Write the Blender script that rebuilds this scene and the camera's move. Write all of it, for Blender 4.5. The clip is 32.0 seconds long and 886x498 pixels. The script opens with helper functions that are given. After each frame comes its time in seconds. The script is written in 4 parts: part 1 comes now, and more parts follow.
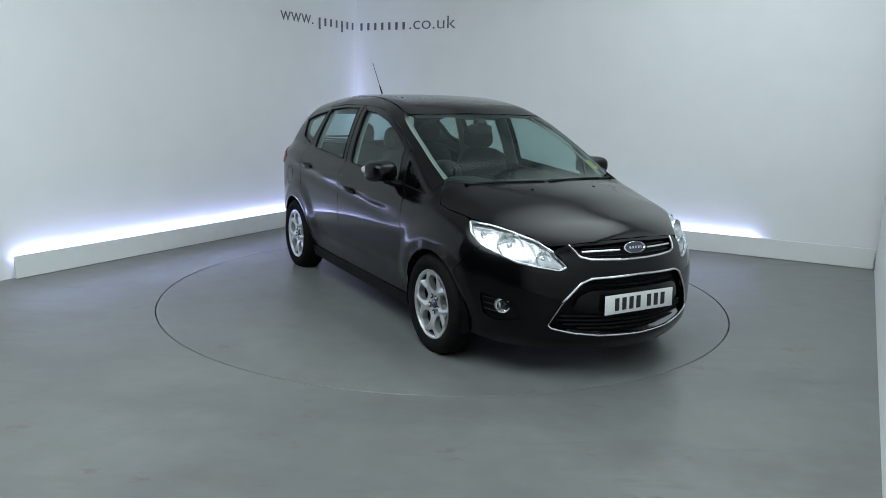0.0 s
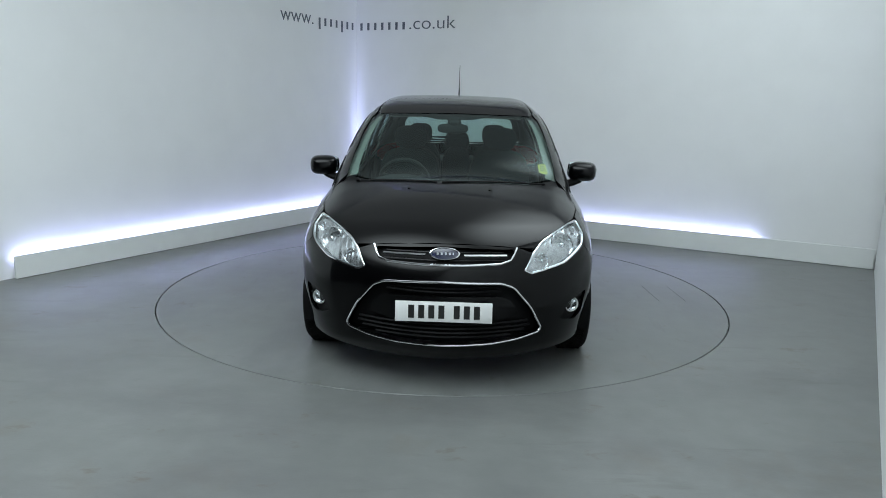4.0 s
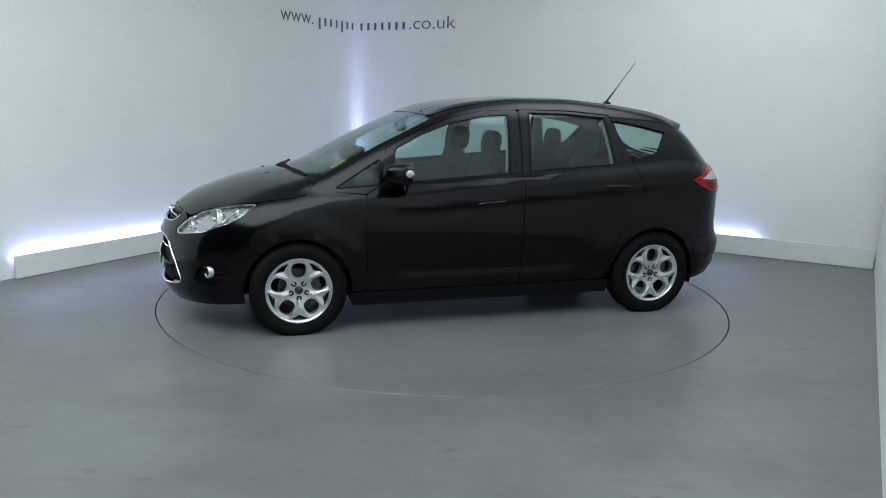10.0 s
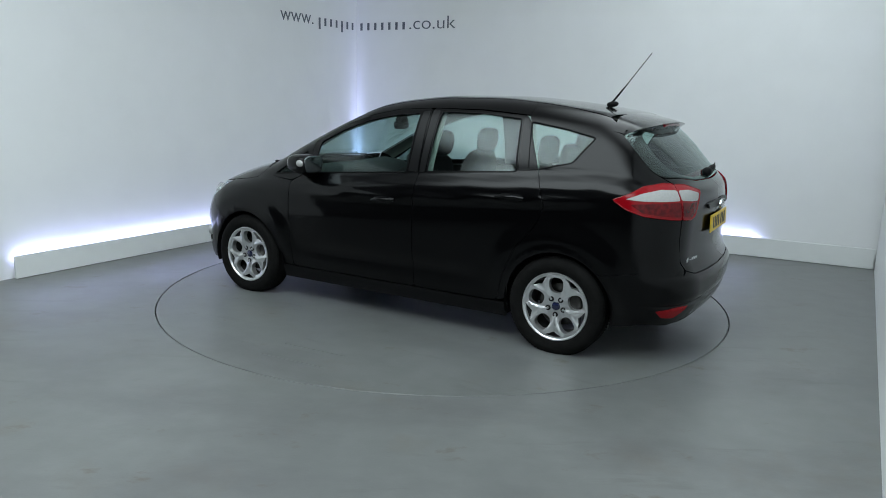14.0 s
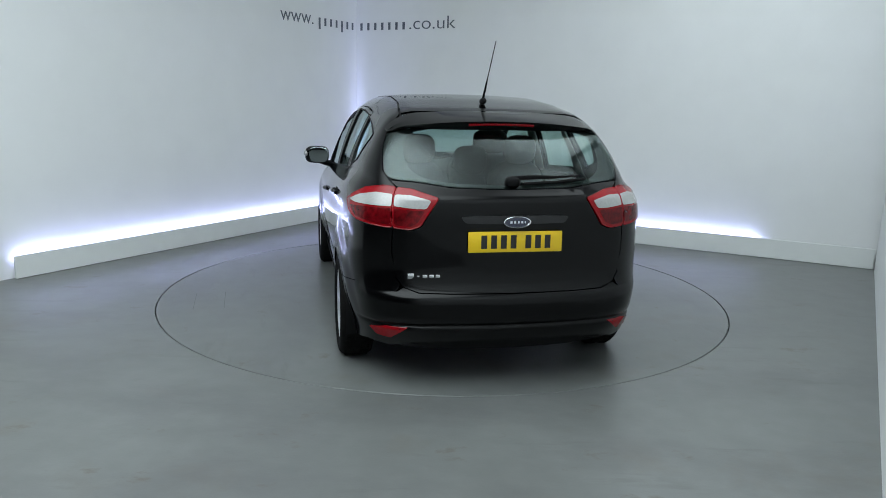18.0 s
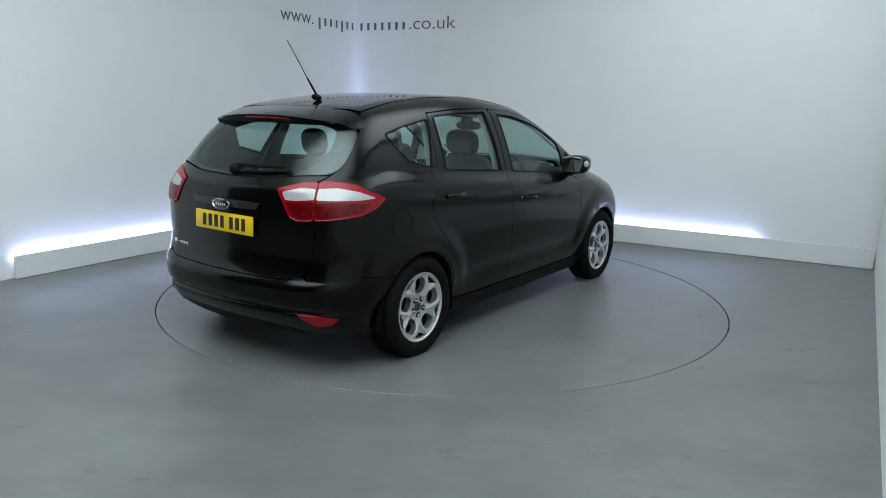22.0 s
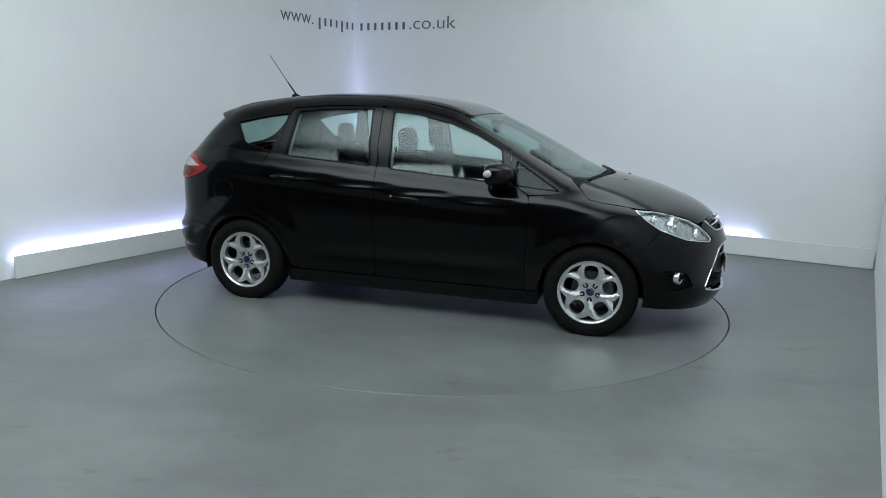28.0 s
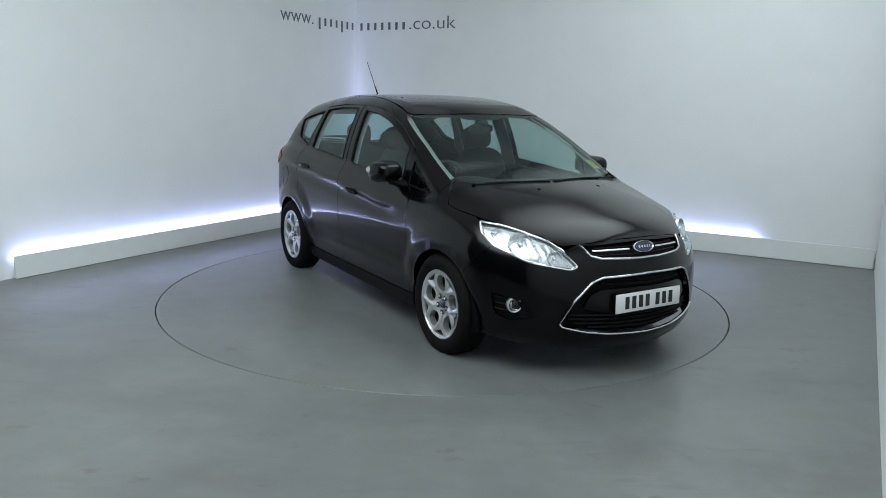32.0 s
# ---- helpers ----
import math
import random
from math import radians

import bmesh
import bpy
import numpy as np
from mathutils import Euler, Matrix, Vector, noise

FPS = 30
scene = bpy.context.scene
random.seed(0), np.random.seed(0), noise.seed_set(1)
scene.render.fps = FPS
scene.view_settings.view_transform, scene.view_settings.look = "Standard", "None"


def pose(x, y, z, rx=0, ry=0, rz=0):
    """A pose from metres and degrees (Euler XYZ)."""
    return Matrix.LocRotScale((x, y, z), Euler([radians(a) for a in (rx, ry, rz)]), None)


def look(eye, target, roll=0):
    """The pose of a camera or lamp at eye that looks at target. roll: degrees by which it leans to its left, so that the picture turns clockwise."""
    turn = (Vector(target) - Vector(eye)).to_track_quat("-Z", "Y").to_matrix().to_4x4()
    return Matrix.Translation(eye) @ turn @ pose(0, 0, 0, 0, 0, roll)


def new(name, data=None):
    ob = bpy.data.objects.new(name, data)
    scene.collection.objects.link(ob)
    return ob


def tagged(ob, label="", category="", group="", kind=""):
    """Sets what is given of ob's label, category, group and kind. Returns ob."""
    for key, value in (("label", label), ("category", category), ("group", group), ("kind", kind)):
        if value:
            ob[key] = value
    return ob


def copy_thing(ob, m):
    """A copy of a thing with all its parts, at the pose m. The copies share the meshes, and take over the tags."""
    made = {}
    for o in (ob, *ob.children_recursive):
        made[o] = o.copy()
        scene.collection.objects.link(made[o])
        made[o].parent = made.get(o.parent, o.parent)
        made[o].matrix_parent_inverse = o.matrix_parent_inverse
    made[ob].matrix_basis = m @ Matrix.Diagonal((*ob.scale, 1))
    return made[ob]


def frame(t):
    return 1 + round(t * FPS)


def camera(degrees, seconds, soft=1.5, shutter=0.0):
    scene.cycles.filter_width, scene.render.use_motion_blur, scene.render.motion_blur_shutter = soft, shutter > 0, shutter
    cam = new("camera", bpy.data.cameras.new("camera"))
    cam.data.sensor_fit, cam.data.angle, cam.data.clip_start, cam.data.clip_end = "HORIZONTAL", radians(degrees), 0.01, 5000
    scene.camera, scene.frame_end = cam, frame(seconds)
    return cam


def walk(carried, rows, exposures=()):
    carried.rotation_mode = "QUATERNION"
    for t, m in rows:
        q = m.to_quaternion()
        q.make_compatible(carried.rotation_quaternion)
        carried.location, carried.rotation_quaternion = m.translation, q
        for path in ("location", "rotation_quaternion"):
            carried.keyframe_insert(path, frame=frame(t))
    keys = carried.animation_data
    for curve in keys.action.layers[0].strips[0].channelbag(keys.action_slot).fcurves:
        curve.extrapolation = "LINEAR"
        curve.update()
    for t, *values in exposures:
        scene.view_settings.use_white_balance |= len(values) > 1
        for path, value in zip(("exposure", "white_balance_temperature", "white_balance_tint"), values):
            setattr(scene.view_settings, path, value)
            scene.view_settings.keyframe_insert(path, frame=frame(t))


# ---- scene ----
EYE = Vector((0.0, -5.942, 1.564))
AIM = Vector((-0.0011, 0.97968, -0.20057))
cam = camera(62.32, 32.0, 0.9)
walk(cam, [(0.0, look(EYE, EYE + AIM, 1.368)), (32.0, look(EYE, EYE + AIM, 1.368))])

# ---- light ----
# the room's axes: x along the back wall, y away from the viewer, origin in the far corner
ROOM = pose(-1.344, 4.096, 0, 0, 0, -28.5)
# the left wall runs a little askew: it turns about the near end of its low panel
ASKEW = pose(0, -4.665, 0, 0, 0, -2.1) @ pose(0, 4.665, 0)
LEFT = ROOM @ ASKEW
HIGH = 4.2

world = bpy.data.worlds.new("world")
scene.world = world
world.use_nodes = True
world.node_tree.nodes["Background"].inputs[0].default_value = (0.02, 0.022, 0.025, 1)
world.node_tree.nodes["Background"].inputs[1].default_value = 0.3


def area(name, m, sx, sy, power, colour, spread=180):
    data = bpy.data.lights.new(name, "AREA")
    data.shape, data.size, data.size_y = "RECTANGLE", sx, sy
    data.energy, data.color, data.spread = power, colour, radians(spread)
    ob = new(name, data)
    ob.matrix_world = m
    return tagged(ob, kind="structure")


# a luminous ceiling, out of view, assumed from soft reflections in the car
def luminous(name, colour, base, pools):
    """A ceiling film that glows by itself: a low even glow and brighter pools (middle, radii, core, strength) painted
    into it.
    """
    m = bpy.data.materials.new(name)
    m.use_nodes = True
    t = m.node_tree
    t.nodes.remove(t.nodes["Principled BSDF"])
    place, glow = t.nodes.new("ShaderNodeTexCoord"), t.nodes.new("ShaderNodeEmission")
    last = None
    for (cx, cy), (rx, ry), core, strength in pools:
        mp, far, r, k = t.nodes.new("ShaderNodeMapping"), t.nodes.new("ShaderNodeVectorMath"), t.nodes.new("ShaderNodeMapRange"), t.nodes.new("ShaderNodeMath")
        mp.inputs["Location"].default_value, mp.inputs["Scale"].default_value = (-cx / rx, -cy / ry, 0), (1 / rx, 1 / ry, 0)
        far.operation, r.interpolation_type, k.operation = "LENGTH", "SMOOTHSTEP", "ADD"
        r.inputs["From Min"].default_value, r.inputs["From Max"].default_value = core, 1.0
        r.inputs["To Min"].default_value, r.inputs["To Max"].default_value = strength, 0.0
        t.links.new(place.outputs["Object"], mp.inputs["Vector"])
        t.links.new(mp.outputs["Vector"], far.inputs[0])
        t.links.new(far.outputs["Value"], r.inputs["Value"])
        t.links.new(r.outputs["Result"], k.inputs[0])
        k.inputs[1].default_value = base
        if last:
            t.links.new(last, k.inputs[1])
        last = k.outputs[0]
    t.links.new(last, glow.inputs["Strength"])
    glow.inputs["Color"].default_value = (*colour, 1)
    t.links.new(glow.outputs[0], t.nodes["Material Output"].inputs["Surface"])
    return m


# one bright pool over the viewer's side of the car, a weaker one by the right wall
FILM = luminous("ceiling_film", (0.865, 0.98, 1.02), 0.3, [((0.35, -2.0), (3.4, 3.2), 0.5, 4.45), ((2.0, 2.8), (2.0, 2.6), 0.25, 3.7)])
# LED strips hidden behind the low panels and in the corner slot
LED = (0.47, 0.52, 1.0)
area("led_lamp", LEFT @ pose(-0.035, -2.33, 0.15, 180, 0, 90), 4.6, 0.02, 25, LED)
area("led_lamp", ROOM @ pose(0, 0, 0, 0, 0, 1.05) @ pose(2.72, 0.035, 0.15, 180, 0, 0), 5.0, 0.02, 23, LED)
# an uplight at the foot of the corner, hidden behind the low panels
data = bpy.data.lights.new("corner_lamp", "SPOT")
data.energy, data.color, data.spot_size, data.spot_blend, data.shadow_soft_size = 900, LED, radians(17), 1.0, 0.01
corner_lamp = tagged(new("corner_lamp", data), kind="structure")
corner_lamp.matrix_world = ROOM @ look(Vector((0.164, 0.008, 0.06)), Vector((0.119, 0.050, 4.0)))
# ---- materials ----
def material(name, colour, rough=0.5, metal=0.0, vary=0.0, scale=8.0, bump=0.0, bump_scale=60.0, coat=0.0, stain=0.0, spec=0.5, coat_ior=1.5, coat_rough=0.05):
    """A principled surface with colour change at two scales and a fine relief."""
    m = bpy.data.materials.new(name)
    m.use_nodes = True
    t = m.node_tree
    b = t.nodes["Principled BSDF"]
    b.inputs["Base Color"].default_value = (*colour, 1)
    b.inputs["Roughness"].default_value = rough
    b.inputs["Metallic"].default_value = metal
    b.inputs["Coat Weight"].default_value = coat
    b.inputs["Coat Roughness"].default_value = coat_rough
    b.inputs["Coat IOR"].default_value = coat_ior
    b.inputs["Specular IOR Level"].default_value = spec
    place = t.nodes.new("ShaderNodeTexCoord")
    if vary or stain:
        last = None
        for size, amount in ((scale, vary), (scale * 0.13, stain)):
            n = t.nodes.new("ShaderNodeTexNoise")
            n.inputs["Scale"].default_value, n.inputs["Detail"].default_value = size, 6
            t.links.new(place.outputs["Object"], n.inputs["Vector"])
            r = t.nodes.new("ShaderNodeMapRange")
            r.inputs["From Min"].default_value, r.inputs["From Max"].default_value = 0.3, 0.7
            r.inputs["To Min"].default_value, r.inputs["To Max"].default_value = 1 - amount, 1 + amount
            t.links.new(n.outputs["Fac"], r.inputs["Value"])
            mix = t.nodes.new("ShaderNodeMix")
            mix.data_type, mix.blend_type = "RGBA", "MULTIPLY"
            mix.inputs["Factor"].default_value = 1
            if last:
                t.links.new(last, mix.inputs["A"])
            else:
                mix.inputs["A"].default_value = (*colour, 1)
            t.links.new(r.outputs["Result"], mix.inputs["B"])
            last = mix.outputs["Result"]
        t.links.new(last, b.inputs["Base Color"])
        rr = t.nodes.new("ShaderNodeMapRange")
        rr.inputs["To Min"].default_value, rr.inputs["To Max"].default_value = rough * (1 - vary), rough * (1 + vary)
        t.links.new(n.outputs["Fac"], rr.inputs["Value"])
        t.links.new(rr.outputs["Result"], b.inputs["Roughness"])
    if bump:
        n = t.nodes.new("ShaderNodeTexNoise")
        n.inputs["Scale"].default_value, n.inputs["Detail"].default_value = bump_scale, 4
        t.links.new(place.outputs["Object"], n.inputs["Vector"])
        k = t.nodes.new("ShaderNodeBump")
        k.inputs["Strength"].default_value, k.inputs["Distance"].default_value = bump, 0.002
        t.links.new(n.outputs["Fac"], k.inputs["Height"])
        t.links.new(k.outputs["Normal"], b.inputs["Normal"])
    return m


def glass(name, tint, rough=0.0, sheen=0.058):
    m = bpy.data.materials.new(name)
    m.use_nodes = True
    t = m.node_tree
    t.nodes.remove(t.nodes["Principled BSDF"])
    clear, gloss = t.nodes.new("ShaderNodeBsdfTransparent"), t.nodes.new("ShaderNodeBsdfGlossy")
    clear.inputs["Color"].default_value = (*tint, 1)
    gloss.inputs["Roughness"].default_value = rough
    gloss.inputs["Color"].default_value = (0.82, 0.92, 0.91, 1)
    f, mix = t.nodes.new("ShaderNodeLayerWeight"), t.nodes.new("ShaderNodeMixShader")
    f.inputs["Blend"].default_value = 0.5
    last = f.outputs["Facing"]
    for what, value in (("POWER", 5.0), ("MULTIPLY", 0.96), ("ADD", sheen)):
        k = t.nodes.new("ShaderNodeMath")
        k.operation, k.inputs[1].default_value = what, value
        t.links.new(last, k.inputs[0])
        last = k.outputs[0]
    t.links.new(last, mix.inputs[0])
    t.links.new(clear.outputs[0], mix.inputs[1])
    t.links.new(gloss.outputs[0], mix.inputs[2])
    t.links.new(mix.outputs[0], t.nodes["Material Output"].inputs["Surface"])
    return m


WALL = material("white_wall_paint", (0.78, 0.79, 0.79), 0.6, vary=0.015, scale=3, bump=0.15, bump_scale=90, stain=0.02)
KERB = material("white_panel_paint", (0.74, 0.76, 0.75), 0.45, vary=0.02, scale=5, stain=0.02)
def floor_paint():
    """Grey floor paint with cloudy wear, brown scuffs, fine scratches and tyre dirt."""
    m = material("grey_floor_paint", (0.138, 0.145, 0.142), 0.33, vary=0.07, scale=6, bump=0.12, bump_scale=70, stain=0.12)
    t = m.node_tree
    b = t.nodes["Principled BSDF"]
    last = b.inputs["Base Color"].links[0].from_socket
    place = t.nodes.new("ShaderNodeTexCoord")
    for scale, stretch, lo, hi, amount, colour in ((1.6, (1, 1, 1), 0.55, 0.74, 0.5, (0.115, 0.098, 0.078)), (0.55, (1, 2.5, 1), 0.50, 0.66, 0.45, (0.085, 0.084, 0.088)), (1.1, (1, 6, 1), 0.60, 0.72, 0.45, (0.075, 0.072, 0.070)),
                                                   (3.0, (1, 1.6, 1), 0.62, 0.70, 0.6, (0.085, 0.064, 0.046)),
                                                   (1.3, (7, 1, 1), 0.69, 0.73, 0.35, (0.22, 0.22, 0.21)), (34.0, (1, 1, 1), 0.70, 0.76, 0.4, (0.07, 0.065, 0.06))):
        mp, n, r, mix = t.nodes.new("ShaderNodeMapping"), t.nodes.new("ShaderNodeTexNoise"), t.nodes.new("ShaderNodeMapRange"), t.nodes.new("ShaderNodeMix")
        mp.inputs["Scale"].default_value = stretch
        mp.inputs["Rotation"].default_value = (0, 0, 0.4 + scale)
        n.inputs["Scale"].default_value, n.inputs["Detail"].default_value, n.inputs["Roughness"].default_value = scale, 8, 0.65
        r.inputs["From Min"].default_value, r.inputs["From Max"].default_value, r.inputs["To Max"].default_value = lo, hi, amount
        mix.data_type = "RGBA"
        t.links.new(place.outputs["Object"], mp.inputs["Vector"])
        t.links.new(mp.outputs["Vector"], n.inputs["Vector"])
        t.links.new(n.outputs["Fac"], r.inputs["Value"])
        t.links.new(r.outputs["Result"], mix.inputs["Factor"])
        t.links.new(last, mix.inputs["A"])
        mix.inputs["B"].default_value = (*colour, 1)
        last = mix.outputs["Result"]
    t.links.new(last, b.inputs["Base Color"])
    return m


FLOOR = floor_paint()
GAP = material("dark_gap", (0.030, 0.030, 0.030), 0.9)
CEIL = material("unseen_ceiling", (0.50, 0.51, 0.51), 0.85, vary=0.03)
# for walls added out of view, black so the car mirrors a dark room
UNSEEN_DARK = material("unseen_dark_wall", (0.015, 0.015, 0.016), 0.95, vary=0.2, scale=4)
SIGN = material("grey_sign_vinyl", (0.10, 0.115, 0.14), 0.5)
LAMP = material("lamp_housing", (0.7, 0.7, 0.7), 0.5)
PAINT = material("black_car_paint", (0.0008, 0.0008, 0.0011), 0.30, coat=1.0, spec=0.055, coat_ior=1.285, coat_rough=0.03)
TRIM = material("black_trim_plastic", (0.0045, 0.0045, 0.005), 0.55, vary=0.1, scale=40, bump=0.2, bump_scale=500, spec=0.12)
SATIN = material("satin_black_strip", (0.010, 0.010, 0.011), 0.38, spec=0.5)
GLOSS = material("gloss_black_trim", (0.004, 0.004, 0.0045), 0.3, spec=0.3)
SEAM = material("deck_seam", (0.135, 0.14, 0.138), 0.6)
RUBBER = material("tyre_rubber", (0.007, 0.007, 0.0068), 0.8, vary=0.3, scale=30, bump=0.3, bump_scale=200, spec=0.08)
ALLOY = material("silver_alloy", (0.68, 0.69, 0.70), 0.28, metal=0.85, vary=0.04, scale=30)
CHROME = material("chrome", (0.80, 0.81, 0.83), 0.08, metal=1.0)
# the rim's inside, darkened apart from the silver to keep the openings dark
BARREL = material("darkened_barrel", (0.035, 0.035, 0.035), 0.5, metal=0.4, vary=0.2, scale=20)
STEEL = material("brake_steel", (0.06, 0.058, 0.055), 0.4, metal=0.8, vary=0.15, scale=20)
PANE = glass("tinted_window_glass", (0.60, 0.74, 0.71), 0.07)
# tint darkened in place of the dark dashboard behind, reflection cut as well
DARKENED_PANE = glass("darkened_corner_glass", (0.22, 0.29, 0.28), 0.05, 0.02)
SCREEN = glass("windscreen_glass", (0.62, 0.76, 0.73), 0.07)
LENS = glass("clear_lamp_lens", (0.92, 0.94, 0.95), 0.01)
CLOTH = material("dark_seat_cloth", (0.008, 0.0085, 0.009), 0.85, vary=0.1, scale=20)
DASH = material("dark_dash_plastic", (0.018, 0.019, 0.020), 0.6, vary=0.1, scale=20)
PALE = material("pale_roof_lining", (0.42, 0.43, 0.40), 0.85, vary=0.05, scale=30)
PILLAR = material("grey_pillar_lining", (0.27, 0.28, 0.26), 0.85, vary=0.05, scale=30)
RED = material("red_lamp_plastic", (0.24, 0.002, 0.006), 0.15, spec=0.35, vary=0.12, scale=60)
RED_DARK = material("deep_red_lamp_chamber", (0.10, 0.001, 0.003), 0.2, spec=0.35, vary=0.5, scale=40, bump=0.5, bump_scale=90)
CLEAR = material("white_lamp_plastic", (0.36, 0.36, 0.355), 0.2, coat=1.0, vary=0.06, scale=80)
MIRROR = material("mirror_glass", (0.34, 0.38, 0.39), 0.02, metal=1.0)
PLATE_W = material("white_plate", (0.78, 0.79, 0.78), 0.35)
PLATE_Y = material("yellow_plate", (0.75, 0.50, 0.01), 0.35)
INK = material("black_plate_ink", (0.01, 0.01, 0.01), 0.5)
BLUE = material("blue_badge_enamel", (0.008, 0.012, 0.045), 0.2, coat=1.0)
STICKER = material("yellow_sticker", (0.50, 0.50, 0.03), 0.5)
# ---- building blocks ----
def box(bm, lo, hi, bevel=0.0):
    v = bmesh.ops.create_cube(bm, size=1, matrix=Matrix.Translation([(a + b) / 2 for a, b in zip(lo, hi)])
                              @ Matrix.Diagonal([b - a for a, b in zip(lo, hi)] + [1]))["verts"]
    if bevel:
        bmesh.ops.bevel(bm, geom=list({e for q in v for e in q.link_edges}), offset=bevel, segments=2, affect="EDGES", profile=0.5)
    return v


def link(name, bm, mat, smooth=False):
    me = bpy.data.meshes.new(name)
    bm.to_mesh(me)
    bm.free()
    for m in mat if isinstance(mat, (list, tuple)) else [mat]:
        me.materials.append(m)
    if smooth:
        me.shade_smooth()
        me.set_sharp_from_angle(angle=radians(35))
    return new(name, me)


def part(name, bm, mat, parent, label="", smooth=True):
    ob = link(name, bm, mat, smooth)
    ob.parent = parent
    return tagged(ob, label)


def block(name, lo, hi, mat, m=ROOM, bevel=0.0, kind="structure", label="", category=""):
    bm = bmesh.new()
    box(bm, lo, hi, bevel)
    ob = link(name, bm, mat)
    ob.matrix_world = m
    return tagged(ob, label, category, kind=kind)


def ring(bm, r0, r1, z, n, hole=True):
    rows = []
    for r in (r0, r1):
        rows.append([bm.verts.new((r * math.cos(k * math.tau / n), r * math.sin(k * math.tau / n), z)) for k in range(n)])
    for k in range(n):
        bm.faces.new((rows[0][k], rows[1][k], rows[1][(k + 1) % n], rows[0][(k + 1) % n]))
    return rows


# ---- the room ----
BACK = ROOM @ pose(0, 0, 0, 0, 0, 1.05)
RIGHT = ROOM @ pose(6.337, 0.117, 0, 0, 0, -0.86)
TABLE = 2.238
LONG = 12.0


def floor_sheet():
    """The floor round the turntable: a ring that goes over into the room's square."""
    bm = bmesh.new()
    n = 256
    inner = [bm.verts.new(((TABLE + 0.009) * math.cos(k * math.tau / n), (TABLE + 0.009) * math.sin(k * math.tau / n), 0)) for k in range(n)]
    mid = [bm.verts.new((20 * math.cos(k * math.tau / n), 20 * math.sin(k * math.tau / n), 0)) for k in range(n)]
    for k in range(n):
        bm.faces.new((inner[k], mid[k], mid[(k + 1) % n], inner[(k + 1) % n]))
    low = [bm.verts.new((v.co.x, v.co.y, -0.05)) for v in inner]
    for k in range(n):
        bm.faces.new((inner[k], inner[(k + 1) % n], low[(k + 1) % n], low[k]))
    return tagged(link("floor", bm, FLOOR), "grey painted concrete floor with scuffs", "floor", kind="structure")


floor_sheet()
bm = bmesh.new()
bmesh.ops.create_circle(bm, cap_ends=True, segments=128, radius=TABLE + 0.3, matrix=Matrix.Translation((0, 0, -0.052)))
tagged(link("pit", bm, GAP), "dark pit under the turntable's edge", "pit", kind="structure")

# unseen dark wall, added so the car's flank reflects little
block("wall_side", (-0.26, -LONG, 0), (-0.06, -7.0, HIGH), UNSEEN_DARK, label="unseen dark side wall, added to keep reflections dark", category="wall")
wall_left = block("wall_left", (-0.26, -7.0, 0), (-0.06, 0.06, HIGH), WALL, LEFT, label="white painted studio wall", category="wall")
wall_back = block("wall_back", (-0.5, 0.06, 0), (6.6, 0.26, HIGH), WALL, BACK, label="white painted studio wall", category="wall")
wall_right = block("wall_right", (0.0, -LONG - 0.2, 0), (0.2, -0.06, HIGH), WALL, RIGHT, label="white painted studio wall", category="wall")
# unseen dark wall behind the viewer, added for the same dark reflections
wall_near = block("wall_near", (-0.5, -LONG - 0.2, 0), (6.9, -LONG, HIGH), UNSEEN_DARK, label="unseen dark end wall, added to keep reflections dark", category="wall")
# a ceiling out of view, added to close the room and bounce light
block("ceiling", (-0.6, -LONG - 0.3, HIGH), (7.0, 0.6, HIGH + 0.15), CEIL, label="unseen plain ceiling, added to bounce light", category="ceiling")

# low panels that stand off the walls with the light strips behind them
block("baseboard_left", (-0.018, -4.665, 0.004), (0.0, 0.0, 0.198), KERB, LEFT, bevel=0.003, label="white low panel standing off the wall, lit from behind", category="baseboard")
block("baseboard_back", (0.172, 0.0, 0.004), (6.325, 0.018, 0.205), KERB, BACK, bevel=0.003, label="white low panel standing off the wall, lit from behind", category="baseboard")

bm = bmesh.new()
box(bm, (-3.05, -5.05, 0.0), (3.05, 5.05, 0.08), 0.01)
lamp_box = link("ceiling_light", bm, LAMP)
lamp_box.matrix_world = ROOM @ pose(3.12, -5.2, HIGH - 0.08)
tagged(lamp_box, "wide white luminous ceiling panel, unseen", "light", kind="structure")
bm = bmesh.new()
bmesh.ops.create_grid(bm, x_segments=1, y_segments=1, size=1, matrix=Matrix.Diagonal((3.0, 5.0, 1, 1)))
film = part("film", bm, FILM, lamp_box, "white film with bright pools put into its glow", smooth=False)
film.location.z = -0.01

# lettering across the corner: plain words, and bars for the trader's name
SIGN_THING = tagged(new("wall_sign"), "dark grey lettering across the corner of the white walls", "sign")
SIGN_THING.matrix_world = ROOM


def words(text, m, x0, x1, z0, height):
    data = bpy.data.curves.new("letters", "FONT")
    data.body, data.extrude, data.offset = text, 0.002, -0.010
    temp = new("letters", data)
    bpy.context.view_layer.update()
    me = bpy.data.meshes.new_from_object(temp.evaluated_get(bpy.context.evaluated_depsgraph_get()))
    bpy.data.objects.remove(temp)
    co = np.array([v.co for v in me.vertices])
    lo, hi = co.min(0), co.max(0)
    for v in me.vertices:
        x, y, z = v.co
        v.co = (x0 + (x - lo[0]) / (hi[0] - lo[0]) * (x1 - x0), (y - 0.0) / (hi[1] - 0.0) * height, z)
    me.materials.clear()
    me.materials.append(SIGN)
    ob = new("letters", me)
    ob.parent, ob.matrix_local = SIGN_THING, m @ Matrix.Translation((0, z0, 0))
    return ob


